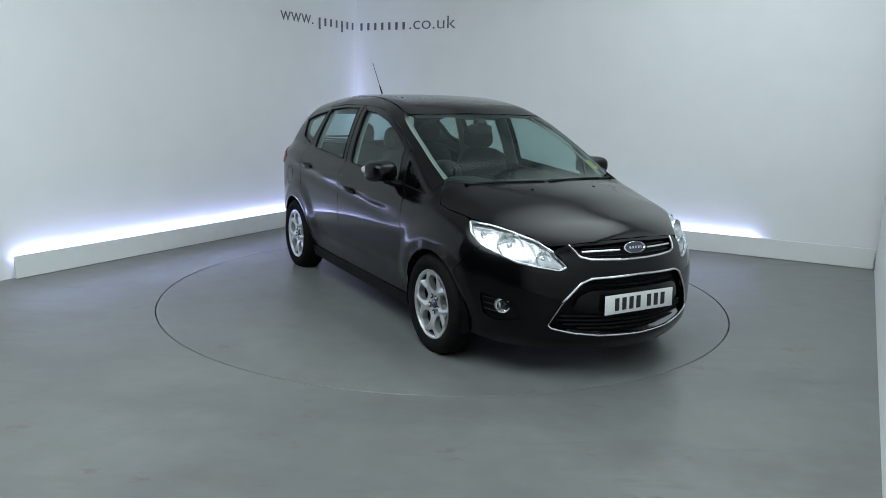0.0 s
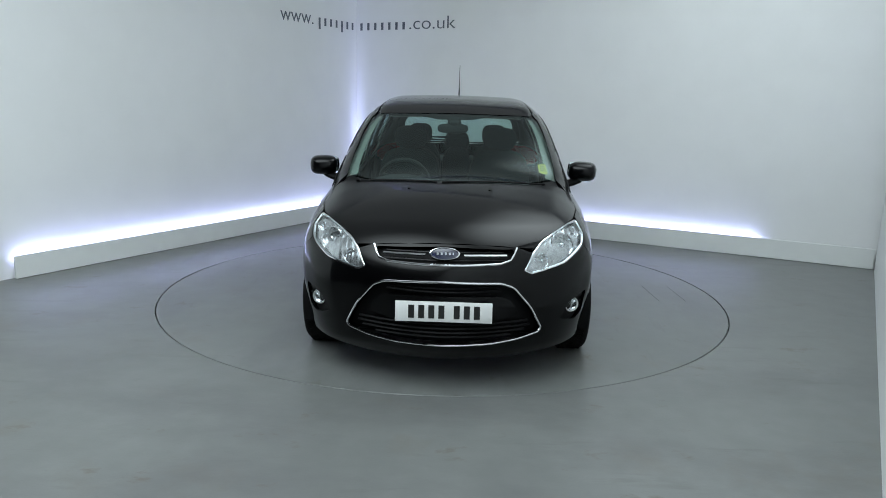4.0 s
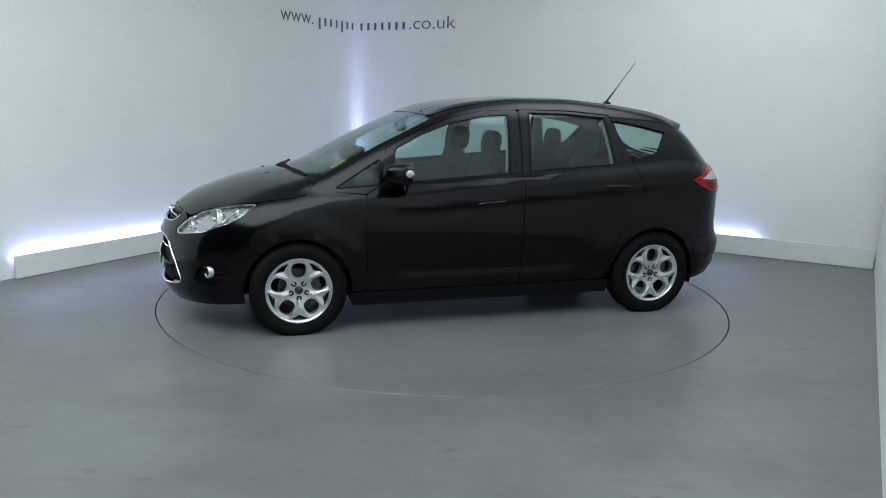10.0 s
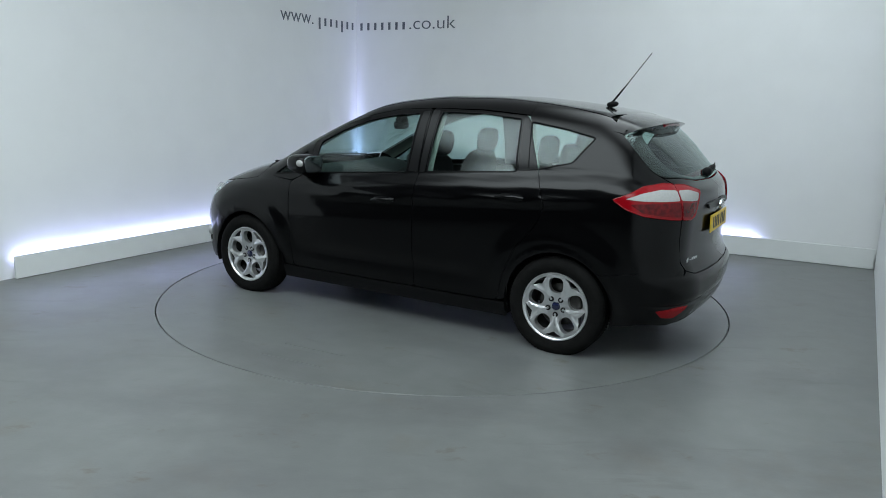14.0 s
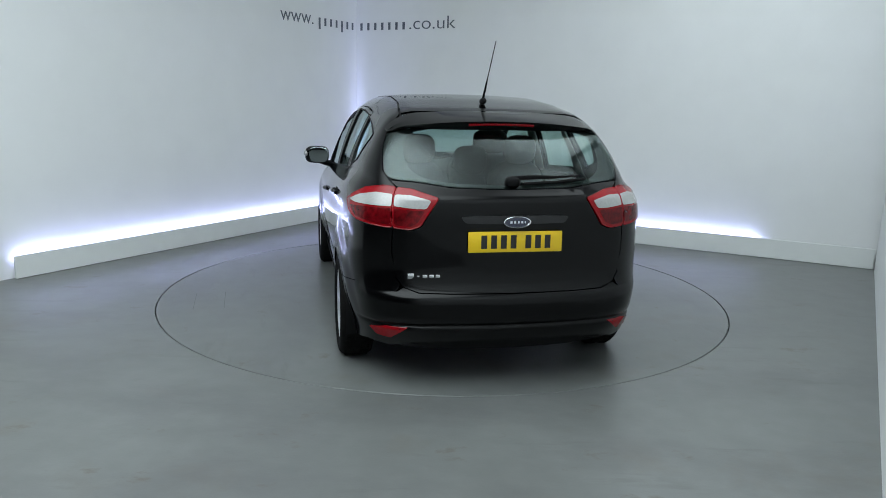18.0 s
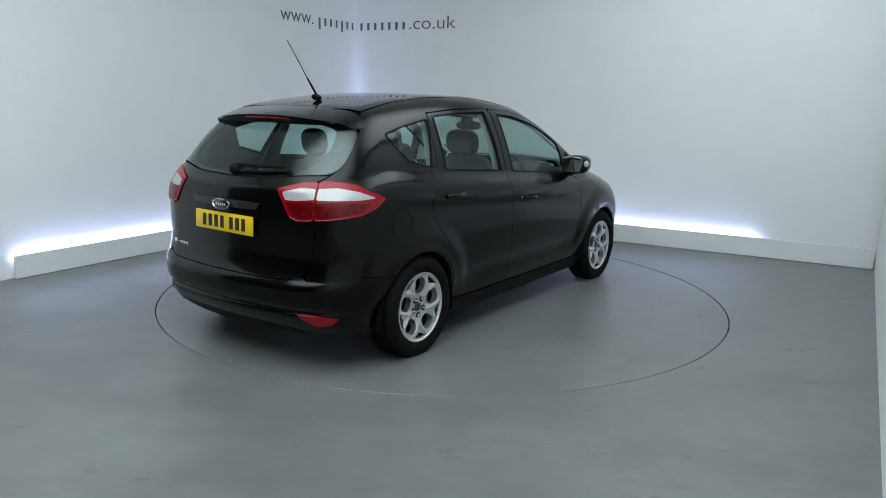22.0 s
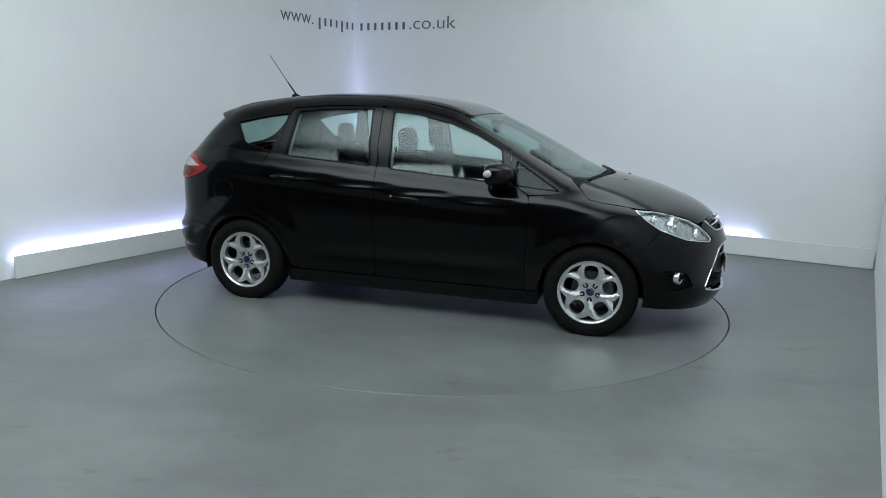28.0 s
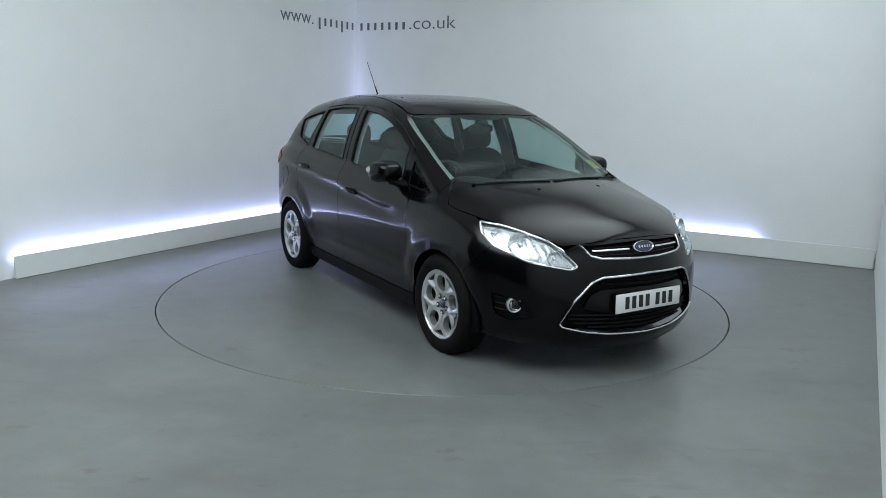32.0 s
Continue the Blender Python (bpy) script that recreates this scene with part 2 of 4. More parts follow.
def name_bars(m, x0, x1, z0, n, lows):
    pitch = (x1 - x0) / n
    for k in range(n):
        bm = bmesh.new()
        box(bm, (x0 + pitch * (k + 0.34), z0 - (0.045 if k in lows else 0), 0.0), (x0 + pitch * (k + 0.66), z0 + 0.092, 0.002))
        ob = part("letter_bar", bm, SIGN, SIGN_THING, smooth=False)
        ob.matrix_local = m


ON_LEFT = ASKEW @ pose(-0.058, 0, 0, 90, 0, 90)
ON_BACK = pose(0, 0, 0, 0, 0, 1.05) @ pose(0, 0.058, 0, 90, 0, 0)
words("www.", ON_LEFT, -1.375, -0.805, 2.418, 0.105)
name_bars(ON_LEFT, -0.745, 0.020, 2.418, 7, (0, 4))
name_bars(ON_BACK, 0.135, 0.885, 2.420, 7, ())
words(".co.uk", ON_BACK, 0.915, 1.57, 2.420, 0.150)
# ---- the car's shape ----
def bend(xs, ys):
    """A smooth curve through the given stops (monotone cubic)."""
    xs, ys = np.array(xs, float), np.array(ys, float)
    if xs[0] > xs[-1]:
        xs, ys = xs[::-1], ys[::-1]
    h, d = np.diff(xs), np.diff(ys) / np.diff(xs)
    m = np.zeros(len(xs))
    m[0], m[-1] = d[0], d[-1]
    for i in range(1, len(xs) - 1):
        if d[i - 1] * d[i] > 0:
            w1, w2 = 2 * h[i] + h[i - 1], h[i] + 2 * h[i - 1]
            m[i] = (w1 + w2) / (w1 / d[i - 1] + w2 / d[i])

    def exact(x):
        i = np.clip(np.searchsorted(xs, x) - 1, 0, len(h) - 1)
        s = (x - xs[i]) / h[i]
        inside = (2 * s**3 - 3 * s**2 + 1) * ys[i] + (s**3 - 2 * s**2 + s) * h[i] * m[i] + (3 * s**2 - 2 * s**3) * ys[i + 1] + (s**3 - s**2) * h[i] * m[i + 1]
        return np.where(x < xs[0], ys[0] + m[0] * (x - xs[0]), np.where(x > xs[-1], ys[-1] + m[-1] * (x - xs[-1]), inside))

    table_x = np.linspace(xs[0] - 0.3, xs[-1] + 0.3, 60001)
    table_y = exact(table_x)
    return lambda x: np.interp(x, table_x, table_y)


AXLE, HUB, ARCH, TYRE = 1.324, 0.303, 0.350, 0.3185
top_line = bend([2.3, 2.19, 2.10, 2.0, 1.8, 1.6, 1.4, 1.25, 1.1, 0.95, 0.8, 0.58, 0.37, 0.17, -0.06, -0.375, -0.69, -1.01, -1.33, -1.58, -1.80, -2.1],
                [0.624, 0.749, 0.809, 0.857, 0.935, 0.998, 1.040, 1.067, 1.110, 1.183, 1.256, 1.361, 1.459, 1.533, 1.572, 1.597, 1.598, 1.577, 1.537, 1.492, 1.420, 1.332])
front_line = bend([0.10, 0.18, 0.25, 0.35, 0.45, 0.55, 0.65, 0.72, 0.80, 0.95], [2.08, 2.16, 2.20, 2.212, 2.213, 2.208, 2.192, 2.174, 2.142, 2.053])
rear_line = bend([0.15, 0.25, 0.32, 0.355, 0.372, 0.392, 0.43, 0.50, 0.53, 0.56, 0.60, 0.68, 0.80, 0.93, 1.04, 1.10, 1.2, 1.3, 1.4, 1.5, 1.6], [2.010, 2.085, 2.130, 2.142, 2.130, 2.150, 2.163, 2.166, 2.158, 2.134, 2.113, 2.098, 2.100, 2.102, 2.090, 2.037, 1.948, 1.885, 1.828, 1.761, 1.676])
half_plan = bend([2.3, 2.0, 1.7, 1.324, 0.9, 0.4, -0.3, -0.9, -1.324, -1.7, -2.0, -2.3], [0.70, 0.80, 0.868, 0.886, 0.897, 0.897, 0.899, 0.893, 0.890, 0.872, 0.815, 0.69])
section = bend([0.1, 0.2, 0.3, 0.4, 0.55, 0.7, 0.85, 0.90, 0.945, 0.975, 1.005, 1.03, 1.05, 1.08, 1.2, 1.3, 1.4, 1.5, 1.6],
               [-0.090, -0.070, -0.053, -0.037, -0.019, -0.012, -0.017, -0.021, -0.029, -0.042, -0.063, -0.081, -0.091, -0.098, -0.131, -0.164, -0.203, -0.247, -0.300])
crown_line = bend([2.2, 1.6, 1.0, 0.5, 0, -0.8, -1.7], [0.352, 0.209, 0.065, 0.03, 0.045, 0.06, 0.03])


def smax(a, b, k):
    h = np.maximum(k - np.abs(a - b), 0)
    return np.maximum(a, b) + h * h / (4 * k)


def step(x, a, b):
    s = np.minimum(np.maximum((x - a) / (b - a), 0), 1)
    return s * s * (3 - 2 * s)


def side(x, z):
    """Half the car's width: the plan and the section, with the shoulder that climbs to the rear, the wheel arches and the creases."""
    climb = 0.073 * x * step(z, 0.65, 0.95) * (1 - step(z, 1.12, 1.42)) * step(x, -2.1, -1.5)
    w = half_plan(x) + section(z + climb)
    w = w - 0.026 * step(-x, 0.7, 1.9) * np.clip((z - 1.0) / 0.4, 0, 1.5)
    for a in (AXLE, -AXLE):
        r = np.hypot(x - a, z - HUB)
        w = w + 0.020 * (1 - step(r, 0.42, 0.56)) * step(z, 0.28, 0.5) + 0.006 * np.exp(-((r - 0.360) / 0.02)**2)
    line = 0.885 - 0.065 * x
    w = w + (0.009 * np.exp(-((z - line) / 0.022)**2) - 0.006 * np.exp(-((z - line + 0.065) / 0.04)**2)) * step(x, -1.7, -1.2) * (1 - step(x, 0.3, 0.9))
    return w - 0.018 * np.exp(-((z - 0.41) / 0.055)**2) * (1 - step(np.abs(x), 0.55, 0.95))


def hull(x, y, z):
    """Below nought inside the car's skin, above it outside."""
    y = np.abs(y)
    x = x - 0.02
    top = z - (top_line(x) - crown_line(x) * y * y)
    flank = (y - side(x, z)) * 0.97
    nose = (x - (front_line(z) - 0.555 * y * y)) * 0.95
    tail = (-x - (rear_line(z) - 0.171 * y * y + 0.028 * (y / 0.8)**4)) * 0.95
    d = smax(top, flank, 0.16)
    d = smax(d, nose, 0.167)
    return smax(d, tail, 0.26)


FX, RX, CZ = 1.25, -1.15, 0.95


def reach(fn, lo, hi, n=26):
    """The distance along rays at which the skin is met, between lo (inside) and hi."""
    lo, hi = lo.copy(), hi.copy()
    for _ in range(n):
        mid = (lo + hi) / 2
        out = fn(mid) > 0
        hi, lo = np.where(out, mid, hi), np.where(out, lo, mid)
    return (lo + hi) / 2


def skin(view, uv):
    """Points of the skin: S from the side (x, z), T from above (x, y), F and R round the nose and tail (arc, z), C round the cabin (x, arc)."""
    u, v = np.array(uv, float).T
    nil, far = np.zeros(len(u)), np.full(len(u), 1.6)
    if view == "S":
        d = reach(lambda s: hull(u, s, v), nil, far)
        return np.stack([u, d, v], 1)
    if view == "T":
        d = reach(lambda s: hull(u, v, s), nil + 0.3, far + 0.4)
        return np.stack([u, v, d], 1)
    if view in "FR":
        o, sign = (FX, 1) if view == "F" else (RX, -1)
        c, s_ = sign * np.cos(u / 0.9), np.sin(u / 0.9)
        d = reach(lambda s: hull(o + s * c, s * s_, v), nil, far)
        return np.stack([o + d * c, d * s_, v], 1)
    c, s_ = np.cos(v), np.sin(v)
    d = reach(lambda s: hull(u, s * c, CZ + s * s_), nil, far)
    return np.stack([u, d * c, CZ + d * s_], 1)


def normals(p, e=0.002):
    g = np.stack([hull(*(p + np.eye(3)[k] * e).T) - hull(*(p - np.eye(3)[k] * e).T) for k in range(3)], 1)
    return g / np.maximum(np.linalg.norm(g, axis=1, keepdims=True), 1e-9)
def flat(view, p):
    """The place of skin points in a view's own two coordinates."""
    x, y, z = np.array(p, float).T
    if view == "S":
        return np.stack([x, z], 1)
    if view == "T":
        return np.stack([x, y], 1)
    if view == "F":
        return np.stack([0.9 * np.arctan2(y, x - FX), z], 1)
    if view == "R":
        return np.stack([0.9 * np.arctan2(y, RX - x), z], 1)
    return np.stack([x, np.arctan2(z - CZ, y)], 1)


def outline(view, pts):
    """Points given as (u, v) of the view itself, or as (kind, u, v) of another view."""
    out = []
    for q in pts:
        out.append(tuple(flat(view, skin(q[0], [q[1:]]))[0]) if len(q) == 3 else q)
    return [Vector(q) for q in out]


def fillet(pts, r):
    """Rounds the corners of a closed outline."""
    if r <= 0:
        return list(pts)
    out, n = [], len(pts)
    for i in range(n):
        a, b, c = pts[i - 1], pts[i], pts[(i + 1) % n]
        u, v = a - b, c - b
        if u.length < 1e-6 or v.length < 1e-6 or u.angle(v) > radians(176):
            out.append(b)
            continue
        k = min(r, u.length * 0.45, v.length * 0.45)
        p, q = b + u.normalized() * k, b + v.normalized() * k
        for s in (0, 0.25, 0.5, 0.75, 1):
            out.append(p * (1 - s)**2 + b * 2 * s * (1 - s) + q * s * s)
    return out


def shrink(pts, d):
    n = len(pts)
    area = sum(pts[i - 1].x * pts[i].y - pts[i].x * pts[i - 1].y for i in range(n))
    sign = 1 if area > 0 else -1
    out = []
    for i in range(n):
        a, b, c = pts[i - 1], pts[i], pts[(i + 1) % n]
        e, f = (b - a), (c - b)
        if e.length < 1e-7 or f.length < 1e-7:
            out.append(b)
            continue
        ne, nf = Vector((-e.y, e.x)).normalized(), Vector((-f.y, f.x)).normalized()
        m = ne + nf
        m = m / max(m.length_squared / 2, 0.35) if m.length > 1e-6 else ne
        out.append(b + m * d * sign)
    return out


def dense(pts, res):
    out, n = [], len(pts)
    for i in range(n):
        a, b = pts[i], pts[(i + 1) % n]
        k = max(1, int(math.ceil((b - a).length / res)))
        out += [a.lerp(b, j / k) for j in range(k)]
    clean = []
    for p in out:
        if not clean or (p - clean[-1]).length > 1e-5:
            clean.append(p)
    return clean


def within(poly, p):
    x, y = p[:, 0], p[:, 1]
    q = np.array(poly)
    inside = np.zeros(len(p), bool)
    for (x0, y0), (x1, y1) in zip(q, np.roll(q, -1, 0)):
        if y0 != y1:
            inside ^= ((y0 > y) != (y1 > y)) & (x < (x1 - x0) * (y - y0) / (y1 - y0) + x0)
    return inside


from mathutils.geometry import delaunay_2d_cdt


def mesh_flat(loops, res):
    """Triangles inside the first loop and outside the others."""
    loops = [dense(l, res) for l in loops]
    pts, edges = [], []
    for l in loops:
        k = len(pts)
        pts += l
        edges += [(k + i, k + (i + 1) % len(l)) for i in range(len(l))]
    rim = np.array([tuple(p) for p in pts])
    lo, hi = rim.min(0), rim.max(0)
    gx, gy = np.meshgrid(np.arange(lo[0] + res / 2, hi[0], res), np.arange(lo[1] + res / 2, hi[1], res))
    gx = gx + (np.arange(gx.shape[0]) % 2)[:, None] * res / 2
    g = np.stack([gx.ravel(), gy.ravel()], 1)
    ok = within([tuple(p) for p in loops[0]], g)
    for l in loops[1:]:
        ok &= ~within([tuple(p) for p in l], g)
    g = g[ok]
    if len(g):
        near = np.min(np.hypot(g[:, None, 0] - rim[None, :, 0], g[:, None, 1] - rim[None, :, 1]), axis=1) if len(g) * len(rim) < 3e7 else np.ones(len(g))
        g = g[near > res * 0.45]
    allp = pts + [Vector(q) for q in g]
    v, _, f, *_ = delaunay_2d_cdt(allp, edges, [], 0, 1e-6)
    v = np.array([tuple(q) for q in v])
    f = np.array([t for t in f if len(t) == 3])
    mid = v[f].mean(1)
    ok = within([tuple(p) for p in loops[0]], mid)
    for l in loops[1:]:
        ok &= ~within([tuple(p) for p in l], mid)
    return v, f[ok]


def panel(name, view, pts, mat, parent, holes=(), mirror=1, res=0.045, thick=0.012, gap=0.002, r=0.02, hole_r=0.02, lift=0.0, label="", both=False):
    """A piece of the car's skin inside an outline, with turned-in edges. both: the outline is one half, and the piece spans the middle."""
    def close(q, rr):
        q = outline(view, q)
        if both:
            if view == "T":
                q = q + [Vector((p.x, -p.y)) for p in reversed(q) if abs(p.y) > 1e-4]
            elif view == "C":
                q = q + [Vector((p.x, math.pi - p.y)) for p in reversed(q) if abs(p.y - math.pi / 2) > 1e-4]
            else:
                q = q + [Vector((-p.x, p.y)) for p in reversed(q) if abs(p.x) > 1e-4]
        return fillet(q, rr)
    loops = [shrink(close(pts, r), gap)]
    for h in holes:
        pts_h = outline(view, h)
        loops.append(shrink(fillet(pts_h, hole_r), -gap))
    v, f = mesh_flat(loops, res)
    p = skin(view, v)
    n = normals(p)
    p = p + n * lift
    p[:, 1] *= mirror
    n[:, 1] *= mirror
    a, b, c = p[f[:, 0]], p[f[:, 1]], p[f[:, 2]]
    turn = (np.cross(b - a, c - a) * n[f[:, 0]]).sum(1) < 0
    f[turn] = f[turn][:, ::-1]
    count = {}
    for t in f.tolist():
        for i in range(3):
            e = (t[i], t[(i + 1) % 3])
            count[e] = count.get(e, 0) + 1
    border = [e for e in count if (e[1], e[0]) not in count]
    idx = sorted({i for e in border for i in e})
    k0 = len(p)
    outer = {i: k0 + j for j, i in enumerate(idx)}
    inner = {i: k0 + len(idx) + j for j, i in enumerate(idx)}
    allp = np.concatenate([p, p[idx], p[idx] - n[idx] * thick]) if idx else p
    faces = f.tolist() + [[outer[e[1]], outer[e[0]], inner[e[0]], inner[e[1]]] for e in border]
    me = bpy.data.meshes.new(name)
    me.from_pydata(allp.tolist(), [], faces)
    me.materials.append(mat)
    me.shade_smooth()
    nn = np.concatenate([n, np.zeros((2 * len(idx), 3))]) if idx else n
    me.normals_split_custom_set_from_vertices(nn.tolist())
    ob = new(name, me)
    ob.parent = parent
    return tagged(ob, label)


def pair(*args, **kw):
    for m in (1, -1):
        panel(*args, mirror=m, **kw)
# ---- shaping helpers for the car ----
def S(*p):
    return [("S", *q) for q in p]


def T(*p):
    return [("T", *q) for q in p]


def F(*p):
    return [("F", *q) for q in p]


def R(*p):
    return [("R", *q) for q in p]


def arch(cx, a0, a1, n=10, r=ARCH):
    return [("S", cx + r * math.cos(radians(a0 + (a1 - a0) * k / n)), HUB + r * math.sin(radians(a0 + (a1 - a0) * k / n))) for k in range(n + 1)]


def both_sides(pts):
    """A loop about the middle from its half."""
    return list(pts) + [(q[0], -q[1], q[2]) for q in reversed(pts) if abs(q[1]) > 1e-4]


def curve_on(view, pts, lift=0.0, mirror=1, closed=False, n=8, r=0.0):
    """Points of the skin along a line given by a few stops, smoothed."""
    q = outline(view, pts)
    if r and closed:
        q = fillet(q, r)
    out = []
    m = len(q)
    for i in range(m if closed else m - 1):
        a, b = q[i], q[(i + 1) % m]
        k = max(1, int((b - a).length / 0.03))
        out += [a.lerp(b, j / k) for j in range(k)]
    if not closed:
        out.append(q[-1])
    p = skin(view, [tuple(v) for v in out])
    p = p + normals(p) * lift
    p[:, 1] *= mirror
    return [Vector(v) for v in p]


def tube(bm, pts, r, closed=False, n=8, wide=1.0, side=None, ends=True, taper=None):
    """Sweeps a round or flattened section along points."""
    rows, m = [], len(pts)
    for i, p in enumerate(pts):
        a = pts[i - 1] if (i or closed) else pts[i]
        b = pts[(i + 1) % m] if (i < m - 1 or closed) else pts[i]
        t = (b - a).normalized()
        up = side if side else Vector((0, 0, 1))
        if abs(t.dot(up)) > 0.98:
            up = Vector((1, 0, 0))
        u = t.cross(up).normalized()
        v = u.cross(t).normalized()
        rr = r * (taper[i] if taper else 1)
        rows.append([bm.verts.new(p + u * rr * wide * math.cos(k * math.tau / n) + v * rr * math.sin(k * math.tau / n)) for k in range(n)])
    for i in range(m if closed else m - 1):
        for k in range(n):
            bm.faces.new((rows[i][k], rows[i][(k + 1) % n], rows[(i + 1) % m][(k + 1) % n], rows[(i + 1) % m][k]))
    if ends and not closed:
        bm.faces.new(rows[0])
        bm.faces.new(list(reversed(rows[-1])))
    bmesh.ops.recalc_face_normals(bm, faces=bm.faces)


def bead(name, pts, r, mat, parent, closed=False, n=8, wide=1.0, side=None, label="", taper=None):
    bm = bmesh.new()
    tube(bm, pts, r, closed, n, wide, side, taper=taper)
    return part(name, bm, mat, parent, label)


def lathe(bm, prof, n=48, axis="Y"):
    """Turns a profile of (radius, height) about an axis."""
    rows = []
    for rad, h in prof:
        row = []
        for k in range(n):
            c, s = rad * math.cos(k * math.tau / n), rad * math.sin(k * math.tau / n)
            row.append(bm.verts.new((c, h, s) if axis == "Y" else (h, c, s) if axis == "X" else (c, s, h)))
        rows.append(row)
    for a, b in zip(rows, rows[1:]):
        for k in range(n):
            bm.faces.new((a[k], a[(k + 1) % n], b[(k + 1) % n], b[k]))
    bmesh.ops.recalc_face_normals(bm, faces=bm.faces)
    return rows


def pillow(bm, size, m, e=3.0, n=20):
    """A soft block: a superellipsoid."""
    def f(c):
        return math.copysign(abs(c)**(2 / e), c)
    rows = []
    for i in range(1, n // 2):
        a = -math.pi / 2 + math.pi * i / (n // 2)
        rows.append([bm.verts.new(m @ Vector((size[0] * f(math.cos(a)) * f(math.cos(b)), size[1] * f(math.cos(a)) * f(math.sin(b)), size[2] * f(math.sin(a)))))
                     for b in (k * math.tau / n for k in range(n))])
    lo, hi = bm.verts.new(m @ Vector((0, 0, -size[2]))), bm.verts.new(m @ Vector((0, 0, size[2])))
    for a, b in zip(rows, rows[1:]):
        for k in range(n):
            bm.faces.new((a[k], a[(k + 1) % n], b[(k + 1) % n], b[k]))
    for k in range(n):
        bm.faces.new((rows[0][(k + 1) % n], rows[0][k], lo))
        bm.faces.new((rows[-1][k], rows[-1][(k + 1) % n], hi))


def bodies(pieces, name, mat, parent, label="", e=3.0):
    bm = bmesh.new()
    for size, m in pieces:
        pillow(bm, size, m, e)
    return part(name, bm, mat, parent, label)


# ---- the car ----
CAR = tagged(new("car"), "black compact people carrier with silver alloy wheels, parked on the turntable", "car")

CORNER = [(1.075, 0.968), (0.775, 0.992), (0.765, 1.160)]
FRONT_WIN = [(0.690, 1.000), (-0.152, 1.062), (-0.178, 1.464), (0.02, 1.449), (0.25, 1.402), (0.47, 1.322), (0.655, 1.228)]
REAR_WIN = [(-0.318, 1.078), (-0.985, 1.122), (-0.945, 1.452), (-0.65, 1.476), (-0.342, 1.480)]
SIDE_WIN = [(-1.070, 1.140), (-1.150, 1.150), (-1.350, 1.200), (-1.462, 1.353), (-1.25, 1.400), (-1.020, 1.436)]
LAMP_F = [(0.432, 0.662), (0.470, 0.643), (0.70, 0.677), (0.91, 0.752), (0.99, 0.806), (1.052, 0.870), (0.90, 0.864), (0.76, 0.838), (0.60, 0.792), (0.512, 0.743)]
DOOR_F = [(0.872, 0.93), (0.875, 0.80), (0.872, 0.50), (0.868, 0.27)]
DOOR_M = [(-0.252, 0.27), (-0.252, 0.90), (-0.262, 1.20), (-0.264, 1.502)]
DOOR_R = [(-0.895, 0.27), (-0.945, 0.44), (-1.035, 0.64), (-1.165, 0.80), (-1.215, 0.93), (-1.172, 1.05), (-0.995, 1.472)]
TOP_F = [(0.02, 1.487), (0.25, 1.438), (0.47, 1.358), (0.72, 1.228)]
GATE_SIDE = [(0.304, 0.552), (0.454, 0.556), (0.532, 0.583), (0.570, 0.635), (0.588, 0.760), (0.585, 0.893)]

def along(view, a, b, n=6):
    """Stops of a straight line of one view between two points of any view."""
    p, q = outline(view, [a]), outline(view, [b])
    return [(view, *p[0].lerp(q[0], k / n)) for k in range(1, n)]


# outer panels
pair("front_door", "S", S(*DOOR_F, *DOOR_M, *TOP_F, (0.735, 1.00)), PAINT, CAR, holes=[S(*FRONT_WIN)], r=0.03, res=0.032)
pair("rear_door", "S", S(*DOOR_M[::-1], *DOOR_R, (-0.65, 1.497)), PAINT, CAR, holes=[S(*REAR_WIN)], r=0.03, res=0.032)
pair("front_wing", "S", S(*DOOR_F[::-1]) + S((1.05, 0.945)) + S((1.135, 0.965)) + T((1.150, 0.715), (1.195, 0.745), (1.27, 0.80), (1.378, 0.797), (1.537, 0.767))
     + F((1.052, 0.870), (0.99, 0.806), (0.91, 0.7505)) + along("F", ("F", 0.91, 0.7505), arch(AXLE, 46, 185)[0]) + arch(AXLE, 46, 185), PAINT, CAR, r=0.004, gap=0.0015)
pair("rear_wing", "C", S(*DOOR_R[::-1]) + arch(-AXLE, 0, 136) + along("R", arch(-AXLE, 0, 136)[-1], ("R", 0.80, 0.5735)) + R((0.80, 0.5735), (0.556, 0.5610), (0.535, 0.584), *GATE_SIDE[3:], (0.66, 0.898), (0.80, 0.918), (0.882, 0.951), (0.948, 1.006), (0.844, 1.056),
     (0.785, 1.088), (0.668, 1.108), (0.612, 1.102), (0.665, 1.135), (0.722, 1.176), (0.789, 1.280), (0.845, 1.375)) + T((-1.55, 0.575), (-1.50, 0.545), (-1.2, 0.512), (-1.0, 0.508)), PAINT, CAR, holes=[S(*SIDE_WIN)], r=0.004, gap=0.0015, res=0.024)
pair("roof_rail", "C", S((0.735, 1.005), *TOP_F[::-1], DOOR_M[-1], (-0.65, 1.502), (-0.995, 1.476)) + T((-1.0, 0.510), (-0.86, 0.505), (-0.33, 0.528), (0.0, 0.555), (0.33, 0.585), (0.40, 0.622), (0.75, 0.668), (1.016, 0.690), (1.13, 0.695), (1.150, 0.715))
     + S((1.135, 0.962), (1.05, 0.945), (0.872, 0.935)), PAINT, CAR, holes=[S(*CORNER)], r=0.003, gap=0.0006, hole_r=0.015)
panel("roof", "T", T((0.385, 0), (0.39, 0.3), (0.385, 0.56), (0.33, 0.580), (0.0, 0.550), (-0.33, 0.523), (-0.86, 0.500), (-1.2, 0.507), (-1.5, 0.54), (-1.52, 0.3), (-1.53, 0)), PAINT, CAR, both=True)
